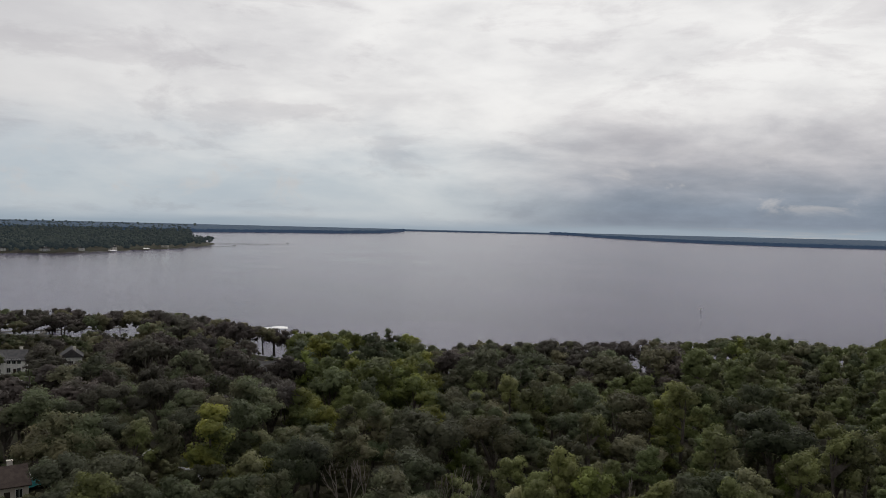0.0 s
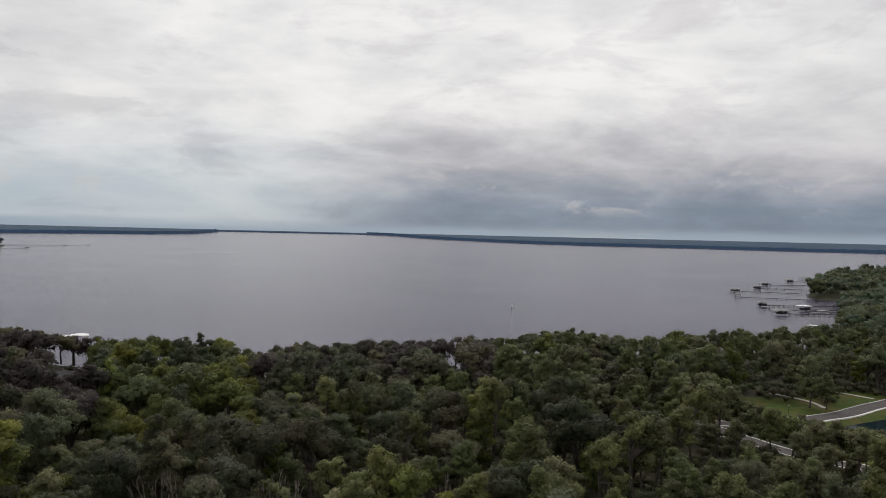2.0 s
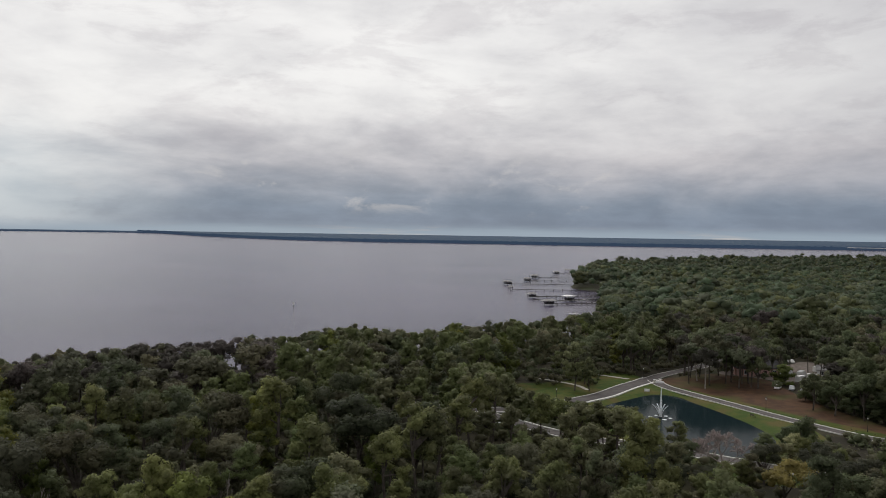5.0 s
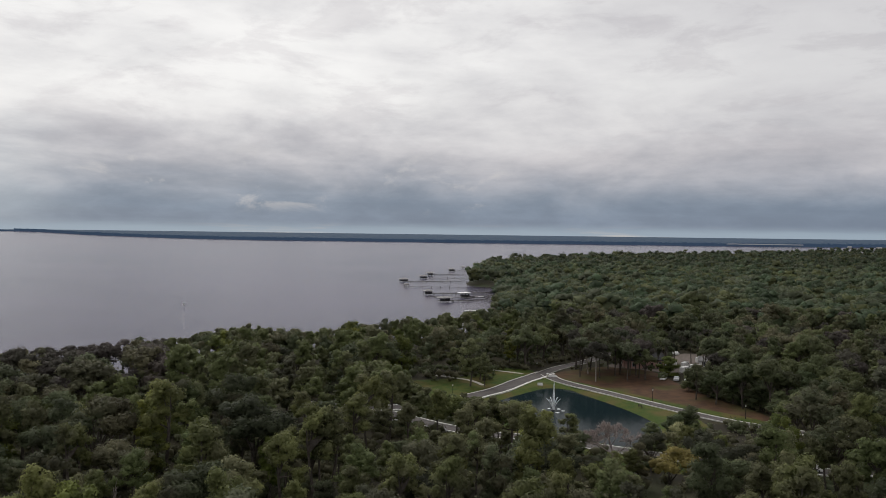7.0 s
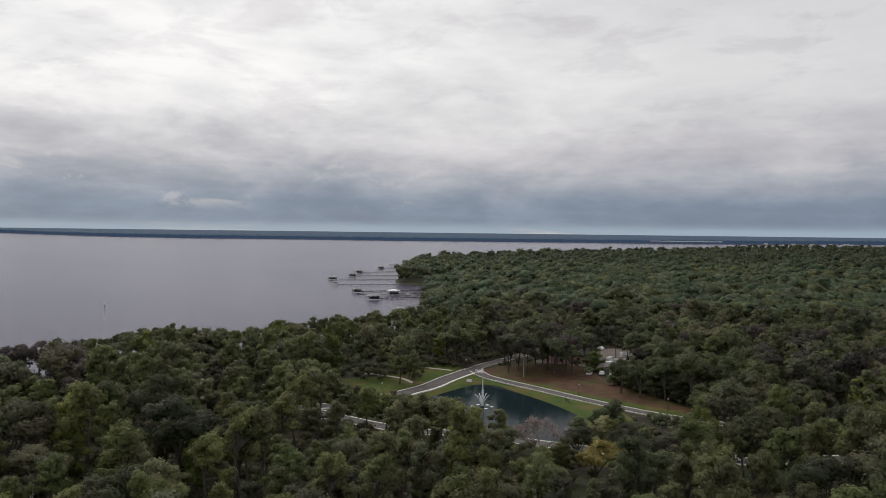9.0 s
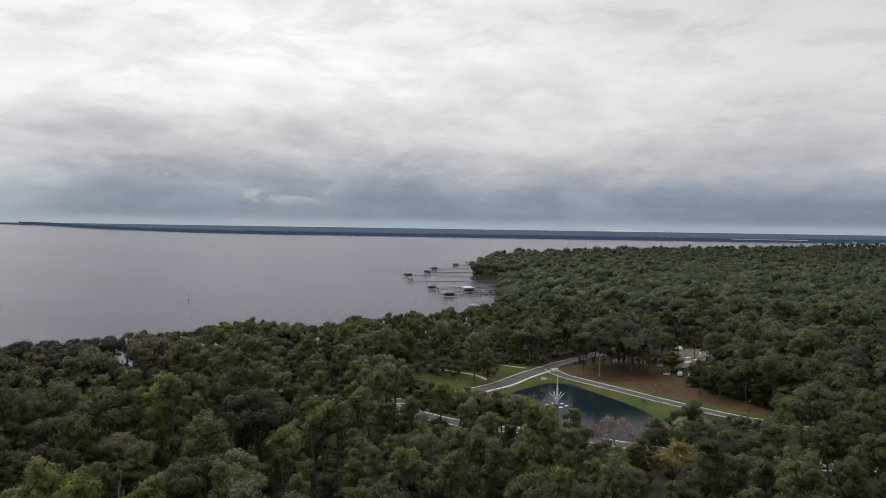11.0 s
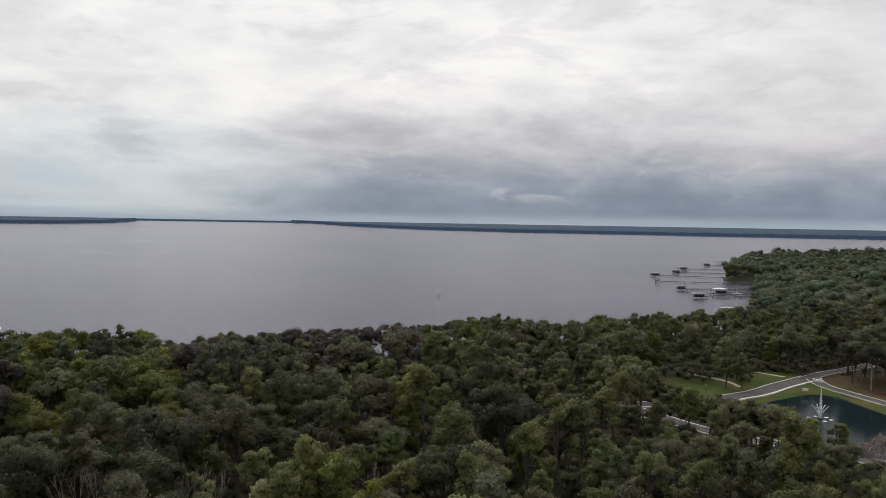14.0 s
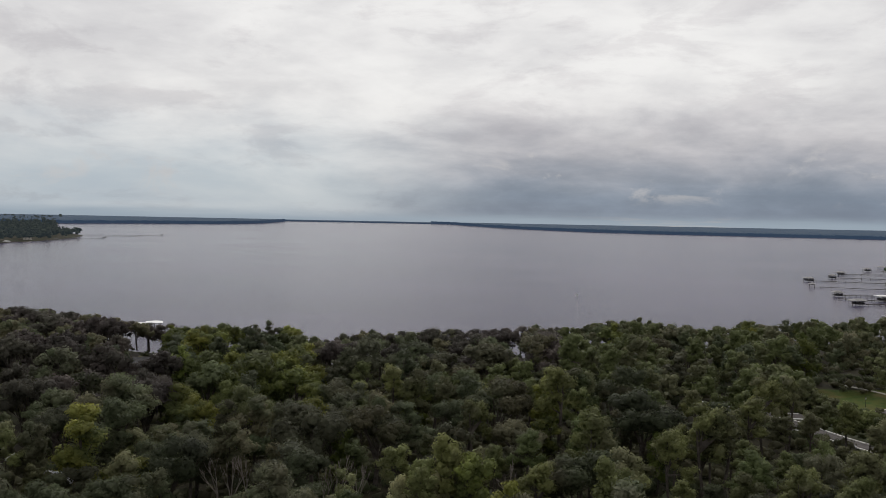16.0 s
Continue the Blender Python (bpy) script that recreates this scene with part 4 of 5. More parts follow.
PENINSULA_HOUSES = [(602, 682), (590, 690), (640, 640)]
p = scatter(MAIN_LAND, 9.2, 438, 1150, 28, 75, 3, 5.0, 0.0005)
p = p[np.hypot(p[:, 0], p[:, 1]) > 438 + 70 * np.random.default_rng(8).uniform(size=len(p))]
p = p[np.min([np.hypot(p[:, 0] - hx, p[:, 1] - hy) for hx, hy in PENINSULA_HOUSES], 0) > 13]
near = np.hypot(p[:, 0], p[:, 1]) < 690
far_wood("far_woodland", p[near, 0], p[near, 1], 6.6, LEAF_FAR, "green canopy at the foot of the wooded peninsula", 17, 0.062, tuft=10)
far_wood("far_woodland", p[~near, 0], p[~near, 1], 6.9, LEAF_FAR, "unbroken green canopy of the wooded peninsula", 12, 0.085, tuft=6)
p = scatter(MAIN_LAND, 15, 1155, 3300, 30, 75, 4, 6.0, 0.0009)
far_wood("far_woodland", p[:, 0], p[:, 1], 10.0, LEAF_FAR, "distant green canopy of the wooded peninsula", 7, 0.14)
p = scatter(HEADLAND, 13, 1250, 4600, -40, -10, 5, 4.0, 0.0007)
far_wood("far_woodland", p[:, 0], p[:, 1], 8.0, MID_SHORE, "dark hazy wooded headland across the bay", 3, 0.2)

# ---- docks and boathouses ----
PILE = bmesh.new()
rod(PILE, (0, 0, -2.5), (0, 0, 1.9), 0.2, 0.17, 6)
PILE_MESH = bpy.data.meshes.new("piling")
PILE.to_mesh(PILE_MESH)
PILE.free()
PILE_MESH.materials.append(POST_WOOD)


def along(a, b):
    d = Vector((b[0] - a[0], b[1] - a[1], 0))
    return d.normalized(), d.length


def dock(root, end, label, width=2.0, gap=9.0, z=1.1):
    """A long timber dock on pilings: deck boards, two stringers, paired pilings."""
    d, length = along(root, end)
    base = float(lift(math.hypot(*end)))
    thing = tagged(new("dock"), label, "dock", "docks on the river")
    thing.matrix_basis = Matrix.LocRotScale((root[0], root[1], base), Euler((0, 0, math.atan2(d.y, d.x))), None)
    bm = bmesh.new()
    box(bm, 0, -width / 2, z, length, width / 2, z + 0.08, 0.02)
    part("deck", bm, PLANK, thing)
    for s in (-1, 1):
        bm = bmesh.new()
        box(bm, 0, s * width * 0.4 - 0.06, z - 0.28, length, s * width * 0.4 + 0.06, z - 0.01)
        part("stringer", bm, POST_WOOD, thing)
    for k in range(int(length / gap) + 1):
        for s in (-1, 1):
            part("piling", PILE_MESH, None, thing, at=(min(k * gap + 0.5, length), s * width * 0.55, 0))
    return thing


def boathouse(x, y, turn, w, d, label, roof=SHINGLE, eave=3.2, peak=1.3, lifted=True):
    """A roofed boat slip: deck, corner pilings, a hipped roof and a boat hoist beam."""
    thing = tagged(new("boathouse"), label, "boathouse", "boathouses on the river")
    thing.matrix_basis = pose(x, y, float(lift(math.hypot(x, y))), 0, 0, turn)
    bm = bmesh.new()
    box(bm, -w / 2, -d / 2, 1.5, w / 2, -d / 2 + 1.4, 1.62)
    box(bm, -w / 2, -d / 2 + 1.4, 1.5, -w / 2 + 1.3, d / 2, 1.62)
    box(bm, w / 2 - 1.3, -d / 2 + 1.4, 1.5, w / 2, d / 2, 1.62)
    part("deck", bm, PLANK, thing)
    for px in (-w / 2 + 0.3, 0, w / 2 - 0.3):
        for py in (-d / 2 + 0.3, d / 2 - 0.3):
            bm = bmesh.new()
            rod(bm, (px, py, -2.5), (px, py, eave + 0.1), 0.15, 0.13, 6)
            part("post", bm, POST_WOOD, thing)
    bm = bmesh.new()
    o = 0.6
    low = [bm.verts.new((sx * (w / 2 + o), sy * (d / 2 + o), eave)) for sx, sy in ((-1, -1), (1, -1), (1, 1), (-1, 1))]
    lip = [bm.verts.new((v.co.x, v.co.y, eave + 0.22)) for v in low]
    k = max(0.3, (w - d) / 2 + d * 0.12)
    ra, rb = bm.verts.new((-k, 0, eave + peak)), bm.verts.new((k, 0, eave + peak))
    bm.faces.new(low[::-1])
    for i in range(4):
        bm.faces.new((low[i], low[(i + 1) % 4], lip[(i + 1) % 4], lip[i]))
    bm.faces.new((lip[0], lip[1], rb, ra)), bm.faces.new((lip[1], lip[2], rb))
    bm.faces.new((lip[2], lip[3], ra, rb)), bm.faces.new((lip[3], lip[0], ra))
    part("roof", bm, roof, thing)
    if lifted:
        bm = bmesh.new()
        box(bm, -w / 2 + 0.4, -0.12, eave - 0.5, w / 2 - 0.4, 0.12, eave - 0.22)
        part("hoist_beam", bm, POST_WOOD, thing)
    return thing


def boat(x, y, turn, length, label, paint=WHITE, z=0.9):
    """A small motor boat: hull, cockpit sides, screen, outboard."""
    thing = tagged(new("motor_boat"), label, "boat")
    thing.matrix_basis = pose(x, y, z, 0, 0, turn)
    bm = bmesh.new()
    secs = [(-0.5, 0.42, 0.0), (-0.2, 0.46, 0.0), (0.2, 0.42, 0.05), (0.4, 0.24, 0.2), (0.5, 0.02, 0.45)]
    rows = []
    for u, half, keel in secs:
        w = half * length * 0.42
        rows.append([bm.verts.new((u * length, s * w * q, zz)) for s, q, zz in ((-1, 1, 0.95), (-1, 0.75, 0.3 + keel * 0.6), (0, 0, keel), (1, 0.75, 0.3 + keel * 0.6), (1, 1, 0.95))])
    for a, b in zip(rows, rows[1:]):
        for i in range(4):
            bm.faces.new((a[i], a[i + 1], b[i + 1], b[i]))
    bm.faces.new(rows[0])
    for a, b in zip(rows, rows[1:]):
        bm.faces.new((a[0], b[0], b[4], a[4]))
    part("hull", bm, paint, thing)
    bm = bmesh.new()
    box(bm, -0.1 * length, -0.5, 0.95, 0.1 * length, 0.5, 1.5, 0.06)
    part("console", bm, WHITE, thing)
    bm = bmesh.new()
    box(bm, -0.56 * length, -0.2, 0.2, -0.5 * length, 0.2, 1.3, 0.05)
    part("outboard_motor", bm, BLACK_METAL, thing)
    return thing


BAY = [((515, 807), (588, 762), 10, 7, BOAT_ROOF), ((575, 859), (650, 826), 8, 5, BOAT_ROOF), ((630, 925), (735, 925), 10, 7, BOAT_ROOF), ((728, 1014), (800, 1002), 9, 6, BOAT_ROOF),
       ((794, 1075), (868, 1050), 9, 6, BOAT_ROOF), ((876, 1145), (960, 1110), 8, 5, BOAT_ROOF), ((463, 722), (546, 674), 5, 4, BOAT_ROOF), ((426, 628), (506, 618), 7, 5, BOAT_ROOF),
       ((437, 588), (472, 585), 9, 6, METAL_ROOF), ((394, 555), (434, 549), 11, 7, BOAT_ROOF)]
for end, root, w, d, roof in BAY:
    u, _ = along(root, end)
    dock(root, end, "long weathered timber dock on pilings in the bay", gap=4.5 if math.hypot(*end) < 760 else 9.0)
    boathouse(end[0] + u.x * d * 0.5, end[1] + u.y * d * 0.5, math.degrees(math.atan2(u.y, u.x)), w, d,
              "boathouse with a white metal roof on pilings" if roof is METAL_ROOF else "grey roofed boathouse at the end of a dock", roof, 4.0 if roof is METAL_ROOF else 3.4, 1.0 if roof is METAL_ROOF else 1.6)
for end, root, w, d, roof in BAY[:4] + BAY[7:]:
    u, _ = along(root, end)
    boat(end[0] + u.x * d * 0.5, end[1] + u.y * d * 0.5, math.degrees(math.atan2(u.y, u.x)), min(w, 8.5), "covered motor boat hung in a boathouse slip", SHINGLE, 0.6).scale = (0.95, 1.5, 1.9)
dock((458, 556), (405, 600), "timber dock with a moored boat beside it")
boat(438, 572, 160, 8.0, "white motor boat moored at a dock")
boat(352, 470, 150, 8.5, "white boat on a lift by the near bank")

for (x, y), root, white in (((-572, 1372), (-660, 1380), False), ((-573, 1431), (-612, 1420), False), ((-553, 1443), (-606, 1450), False), ((-557, 1512), (-600, 1515), True), ((-552, 1676), (-580, 1660), True),
                            ((-527, 1900), (-545, 1890), False), ((-500, 1960), (-542, 1950), False), ((-470, 2073), (-548, 2060), False), ((-440, 2330), (-575, 2300), False), ((-400, 2430), (-600, 2400), False)):
    dock(root, (x, y), "distant timber dock on the headland shore", gap=14.0)
    u, _ = along(root, (x, y))
    boathouse(x + u.x * 3, y + u.y * 3, math.degrees(math.atan2(u.y, u.x)), 11 if white else 9, 7, "white roofed boathouse on the headland shore" if white else "dark boathouse on the headland shore", METAL_ROOF if white else SHINGLE)

# the near boathouse and its dock
dock((-52, 352), (-66, 408), "narrow timber dock running out from the wooded bank", 1.8, 6.0)
boathouse(-70.3, 412.5, 10, 6.4, 6.0, "boathouse with a white hipped metal roof", METAL_ROOF, 4.6, 0.9)
boathouse(-76.2, 411, 10, 3.0, 5.0, "small boat slip with a white metal roof", METAL_ROOF, 4.4, 0.6, False)
for x, y in ((-59, 404), (-57.5, 407), (-55.5, 405)):
    bm = bmesh.new()
    rod(bm, (0, 0, -2.5), (0, 0, 4.2), 0.22, 0.18, 8)
    tagged(part("mooring_pile", bm, POST_WOOD, None, at=(x, y, 0)), "dark timber mooring pile in the river", "mooring pile", "mooring piles")
dock((-200, 402), (-150, 432), "low pale dock beside the wooded bank", 3.0, 6.0)
dock((-178, 396), (-186, 436), "low timber dock beyond the bank's oaks", 2.4, 6.0)


def marker(x, y):
    thing = tagged(new("channel_marker"), "lone channel marker pile with a pale board", "channel marker")
    thing.matrix_basis = pose(x, y, 0, 0, 0, -20)
    bm = bmesh.new()
    rod(bm, (0, 0, -3), (0, 0, 3.3), 0.16, 0.14, 8)
    part("pile", bm, POST_WOOD, thing)
    bm = bmesh.new()
    box(bm, -0.7, -0.30, 1.9, 0.7, -0.18, 3.5, 0.03)
    part("board", bm, WHITE, thing, "pale day board")


marker(195, 598)


# ---- fountain ----
def jet(bm, a, b, r0, r1, sway, sides=9, steps=9):
    """A plume of water from a up to b, widening and ragged."""
    rng = np.random.default_rng(int(abs(b[0] * 31 + b[1] * 17 + b[2] * 7)))
    a, b = Vector(a), Vector(b)
    rows = []
    for k in range(steps):
        u = k / (steps - 1)
        p = a.lerp(b, u) - Vector((0, 0, sway * (2 * u - 1) ** 2 - sway))
        r = r0 + (r1 - r0) * u
        rows.append([bm.verts.new((p.x + r * math.cos(q) * rng.uniform(0.7, 1.3), p.y + r * math.sin(q) * rng.uniform(0.7, 1.3), p.z)) for q in np.linspace(0, 2 * np.pi, sides, endpoint=False)])
    for s, t in zip(rows, rows[1:]):
        for i in range(sides):
            bm.faces.new((s[i], s[(i + 1) % sides], t[(i + 1) % sides], t[i]))


def fountain(x, y, z):
    thing = tagged(new("pond_fountain"), "floating pond fountain with a tall white central jet", "fountain")
    thing.location = (x, y, z)
    bm = bmesh.new()
    bmesh.ops.create_cone(bm, cap_ends=True, segments=16, radius1=0.75, radius2=0.6, depth=0.3, matrix=Matrix.Translation((0, 0, 0.1)))
    part("float", bm, BLACK_METAL, thing)
    bm = bmesh.new()
    jet(bm, (0, 0, 0.2), (0.25, 0, 8.9), 0.42, 0.12, 0)
    part("central_jet", bm, SPRAY, thing, "tall white plume")
    bm = bmesh.new()
    jet(bm, (0.1, 0, 0.6), (0.45, 0.15, 5.2), 0.35, 0.25, 0)
    part("spray_veil", bm, SPRAY, thing, "blown white spray")
    for k in range(6):
        a = radians(60 * k + 12)
        bm = bmesh.new()
        jet(bm, (0, 0, 0.2), (2.2 * math.cos(a), 2.2 * math.sin(a), 3.7), 0.07, 0.17, 0.5)
        part("side_jet", bm, SPRAY, thing)
        bm = bmesh.new()
        rng = np.random.default_rng(k)
        ring = [bm.verts.new((3.0 * math.cos(a) + 0.62 * math.cos(q) * rng.uniform(0.4, 1.4), 3.0 * math.sin(a) + 0.62 * math.sin(q) * rng.uniform(0.4, 1.4), 0.04)) for q in np.linspace(0, 2 * np.pi, 12, endpoint=False)]
        mid = bm.verts.new((3.0 * math.cos(a), 3.0 * math.sin(a), 0.22))
        for i in range(12):
            bm.faces.new((ring[i], ring[(i + 1) % 12], mid))
        part("splash", bm, WHITE_WATER, thing, "white churned water")


def foam():
    m, g = material("churned_foam")
    pos = g.node("ShaderNodeNewGeometry").outputs["Position"]
    n = g.noise(pos, 4.0, 4.0, 0.7)
    finish(g, g.mix(n, rgb(0.62, 0.66, 0.68), rgb(0.86, 0.88, 0.88)), 0.5, bump=n, strength=0.5)
    return m


WHITE_WATER = foam()
fountain(175, 191, 1.15)


# ---- houses, vehicles, street furniture ----
def window(thing, x, y, z, w, h, facing):
    """A framed window on a wall whose outside faces +y or -y or +x or -x of the house."""
    bm, pane = bmesh.new(), bmesh.new()
    t = 0.06
    if facing[0] == 0:
        s = facing[1]
        y0, y1 = sorted((y, y + s * t))
        for q in ((x - w / 2 - 0.1, z - 0.1, x + w / 2 + 0.1, z), (x - w / 2 - 0.1, z + h, x + w / 2 + 0.1, z + h + 0.1), (x - w / 2 - 0.1, z, x - w / 2, z + h), (x + w / 2, z, x + w / 2 + 0.1, z + h), (x - 0.03, z, x + 0.03, z + h)):
            box(bm, q[0], y0, q[1], q[2], y1, q[3])
        p0, p1 = sorted((y + s * 0.008, y + s * 0.03))
        box(pane, x - w / 2, p0, z, x + w / 2, p1, z + h)
    else:
        s = facing[0]
        x0, x1 = sorted((x, x + s * t))
        for q in ((y - w / 2 - 0.1, z - 0.1, y + w / 2 + 0.1, z), (y - w / 2 - 0.1, z + h, y + w / 2 + 0.1, z + h + 0.1), (y - w / 2 - 0.1, z, y - w / 2, z + h), (y + w / 2, z, y + w / 2 + 0.1, z + h), (y - 0.03, z, y + 0.03, z + h)):
            box(bm, x0, q[0], q[1], x1, q[2], q[3])
        p0, p1 = sorted((x + s * 0.008, x + s * 0.03))
        box(pane, p0, y - w / 2, z, p1, y + w / 2, z + h)
    fr = part("window", bm, WHITE, thing)
    part("pane", pane, GLASS, fr)


def house(x, y, turn, w, d, wall_h, peak, wall, roof, label, storeys=1, hip=0.0, wing=True):
    """A house: walls with gables, a pitched roof with eaves, windows, door, chimney, and a gabled wing."""
    thing = tagged(new("house"), label, "house", "houses in the wood")
    thing.matrix_basis = pose(x, y, GROUND_Z, 0, 0, turn)

    def block(x0, x1, y0, y1, h, pk, axis):
        bm = bmesh.new()
        box(bm, x0, y0, -0.4, x1, y1, h)
        xm, ym = (x0 + x1) / 2, (y0 + y1) / 2
        if hip == 0 or axis == "y":
            ends = ((x0, 1), (x1, -1)) if axis == "x" else ((y0, 1), (y1, -1))
            for e, s in ends:
                if axis == "x":
                    tri = [(e, y0, h), (e, y1, h), (e, ym, h + pk)]
                    back = [(q[0] + s * 0.2, q[1], q[2]) for q in tri]
                else:
                    tri = [(x0, e, h), (x1, e, h), (xm, e, h + pk)]
                    back = [(q[0], q[1] + s * 0.2, q[2]) for q in tri]
                va, vb = [bm.verts.new(q) for q in tri], [bm.verts.new(q) for q in back]
                bm.faces.new(va), bm.faces.new(vb)
                for i in range(3):
                    bm.faces.new((va[i], va[(i + 1) % 3], vb[(i + 1) % 3], vb[i]))
        part("wall", bm, wall, thing)
        bm = bmesh.new()
        o, t = 0.5, 0.22
        if axis == "x":
            k = hip * (y1 - y0) / 2
            eave = [(x0 - o, y0 - o, h - 0.12), (x1 + o, y0 - o, h - 0.12), (x1 + o, y1 + o, h - 0.12), (x0 - o, y1 + o, h - 0.12)]
            ridge = [(x0 - o + k * 1.1, ym, h + pk + 0.1), (x1 + o - k * 1.1, ym, h + pk + 0.1)]
        else:
            eave = [(x0 - o, y0 - o, h - 0.12), (x0 - o, y1 + o, h - 0.12), (x1 + o, y1 + o, h - 0.12), (x1 + o, y0 - o, h - 0.12)]
            ridge = [(xm, y0 - o, h + pk + 0.1), (xm, y1 + o, h + pk + 0.1)]
        lo = [bm.verts.new(q) for q in eave]
        up = [bm.verts.new((q[0], q[1], q[2] + t)) for q in eave]
        r0, r1 = (bm.verts.new((q[0], q[1], q[2] + t)) for q in ridge)
        if axis == "x":
            bm.faces.new((up[0], up[1], r1, r0)), bm.faces.new((up[2], up[3], r0, r1)), bm.faces.new((up[1], up[2], r1)), bm.faces.new((up[3], up[0], r0))
        else:
            bm.faces.new((up[0], up[1], r1, r0)), bm.faces.new((up[2], up[3], r0, r1)), bm.faces.new((up[1], up[2], r1)), bm.faces.new((up[3], up[0], r0))
        for i in range(4):
            bm.faces.new((lo[i], lo[(i + 1) % 4], up[(i + 1) % 4], up[i]))
        part("roof", bm, roof, thing)

    block(-w / 2, w / 2, -d / 2, d / 2, wall_h, peak, "x")
    if wing:
        block(-w / 2 + 0.6, -w / 2 + w * 0.42, -d / 2 - 2.6, -d / 2 + 1.0, wall_h * 0.98, peak * 0.8, "y")
    for s in range(storeys):
        z = 0.9 + 2.9 * s
        for wx in np.linspace(-w / 2 + 1.6, w / 2 - 1.6, 5):
            if not (wing and wx < -w * 0.06) and not (s == 0 and abs(wx - w * 0.2) < 1.0):
                window(thing, wx, -d / 2, z, 1.1, 1.5, (0, -1))
            window(thing, wx, d / 2, z, 1.1, 1.5, (0, 1))
        if wing:
            window(thing, -w / 2 + 0.3 + w * 0.21, -d / 2 - 2.6, z, 1.2, 1.5, (0, -1))
        for sx in (-1, 1):
            window(thing, sx * w / 2, 0, z, 1.2, 1.4, (sx, 0))
    bm = bmesh.new()
    box(bm, w * 0.2 - 0.5, -d / 2 - 0.07, 0, w * 0.2 + 0.5, -d / 2, 2.1)
    part("door", bm, SHINGLE_BROWN, thing)
    bm = bmesh.new()
    box(bm, w * 0.3 - 0.45, 0.6, wall_h, w * 0.3 + 0.45, 1.4, wall_h + peak + 0.9)
    box(bm, w * 0.3 - 0.55, 0.5, wall_h + peak + 0.9, w * 0.3 + 0.55, 1.5, wall_h + peak + 1.05)
    part("chimney", bm, STONE_WALL, thing)
    return thing


def vehicle(x, y, turn, kind, paint, label, z=GROUND_Z + 0.02):
    """A car, van or motorhome from a side outline, with glass, lamps and four wheels."""
    size = {"car": (4.6, 1.8, 1.5), "van": (5.6, 2.0, 2.4), "motorhome": (8.5, 2.4, 3.2)}[kind]
    ln, w, h = size
    thing = tagged(new(kind), label, kind, "parked vehicles")
    thing.matrix_basis = pose(x, y, z, 0, 0, turn)
    outline = {"car": [(-0.5, 0.2), (-0.5, 0.58), (-0.4, 0.66), (-0.3, 1.0), (0.08, 1.0), (0.24, 0.68), (0.47, 0.58), (0.5, 0.2)],
               "van": [(-0.5, 0.15), (-0.5, 0.97), (-0.47, 1.0), (0.22, 1.0), (0.36, 0.55), (0.49, 0.47), (0.5, 0.15)],
               "motorhome": [(-0.5, 0.14), (-0.5, 0.97), (-0.48, 1.0), (0.4, 1.0), (0.47, 0.72), (0.5, 0.4), (0.5, 0.14)]}[kind]
    bm = bmesh.new()
    sides = []
    for s in (-1, 1):
        sides.append([bm.verts.new((u * ln, s * w / 2 * (0.86 if v > 0.7 else 1.0), v * h)) for u, v in outline])
    n = len(outline)
    for i in range(n):
        bm.faces.new((sides[0][i], sides[0][(i + 1) % n], sides[1][(i + 1) % n], sides[1][i]))
    bm.faces.new(sides[0]), bm.faces.new(sides[1])
    bmesh.ops.recalc_face_normals(bm, faces=bm.faces[:])
    part("body", bm, paint, thing)
    lo, hi = {"car": (0.68, 0.94), "van": (0.58, 0.86), "motorhome": (0.5, 0.74)}[kind]
    a, b = {"car": (-0.28, 0.10), "van": (0.08, 0.27), "motorhome": (-0.06, 0.14)}[kind]
    for s in (-1, 1):
        bm = bmesh.new()
        y0, y1 = sorted((s * w * 0.452, s * w * 0.475))
        box(bm, a * ln, y0, lo * h, b * ln, y1, hi * h)
        part("side_window", bm, GLASS, thing)
        for u in (-0.32, 0.32):
            bm = bmesh.new()
            r = 0.33 if kind == "car" else 0.4
            bmesh.ops.create_cone(bm, cap_ends=True, segments=14, radius1=r, radius2=r, depth=0.24, matrix=Matrix.Translation((u * ln, s * (w / 2 - 0.08), r)) @ pose(0, 0, 0, 90, 0, 0))
            tyre = part("wheel", bm, RUBBER, thing)
            bm = bmesh.new()
            bmesh.ops.create_cone(bm, cap_ends=True, segments=12, radius1=r * 0.6, radius2=r * 0.55, depth=0.26, matrix=Matrix.Translation((u * ln, s * (w / 2 - 0.07), r)) @ pose(0, 0, 0, 90, 0, 0))
            part("rim", bm, SILVER, tyre)
    bm = bmesh.new()
    u0, u1 = {"car": (0.1, 0.225), "van": (0.23, 0.34), "motorhome": (0.41, 0.465)}[kind]
    z0, z1 = {"car": (0.96, 0.72), "van": (0.95, 0.60), "motorhome": (0.95, 0.75)}[kind]
    q = [bm.verts.new((uu * ln + 0.03, s * w * 0.4, zz * h + 0.03)) for uu, zz, s in ((u0, z0, -1), (u0, z0, 1), (u1, z1, 1), (u1, z1, -1))]
    bm.faces.new(q)
    part("windscreen", bm, GLASS, thing)
    for s in (-1, 1):
        bm = bmesh.new()
        box(bm, ln * 0.5 - 0.04, s * w * 0.36 - 0.16, h * 0.36, ln * 0.5 + 0.02, s * w * 0.36 + 0.16, h * 0.44)
        part("headlight", bm, METAL_ROOF, thing)
    return thing


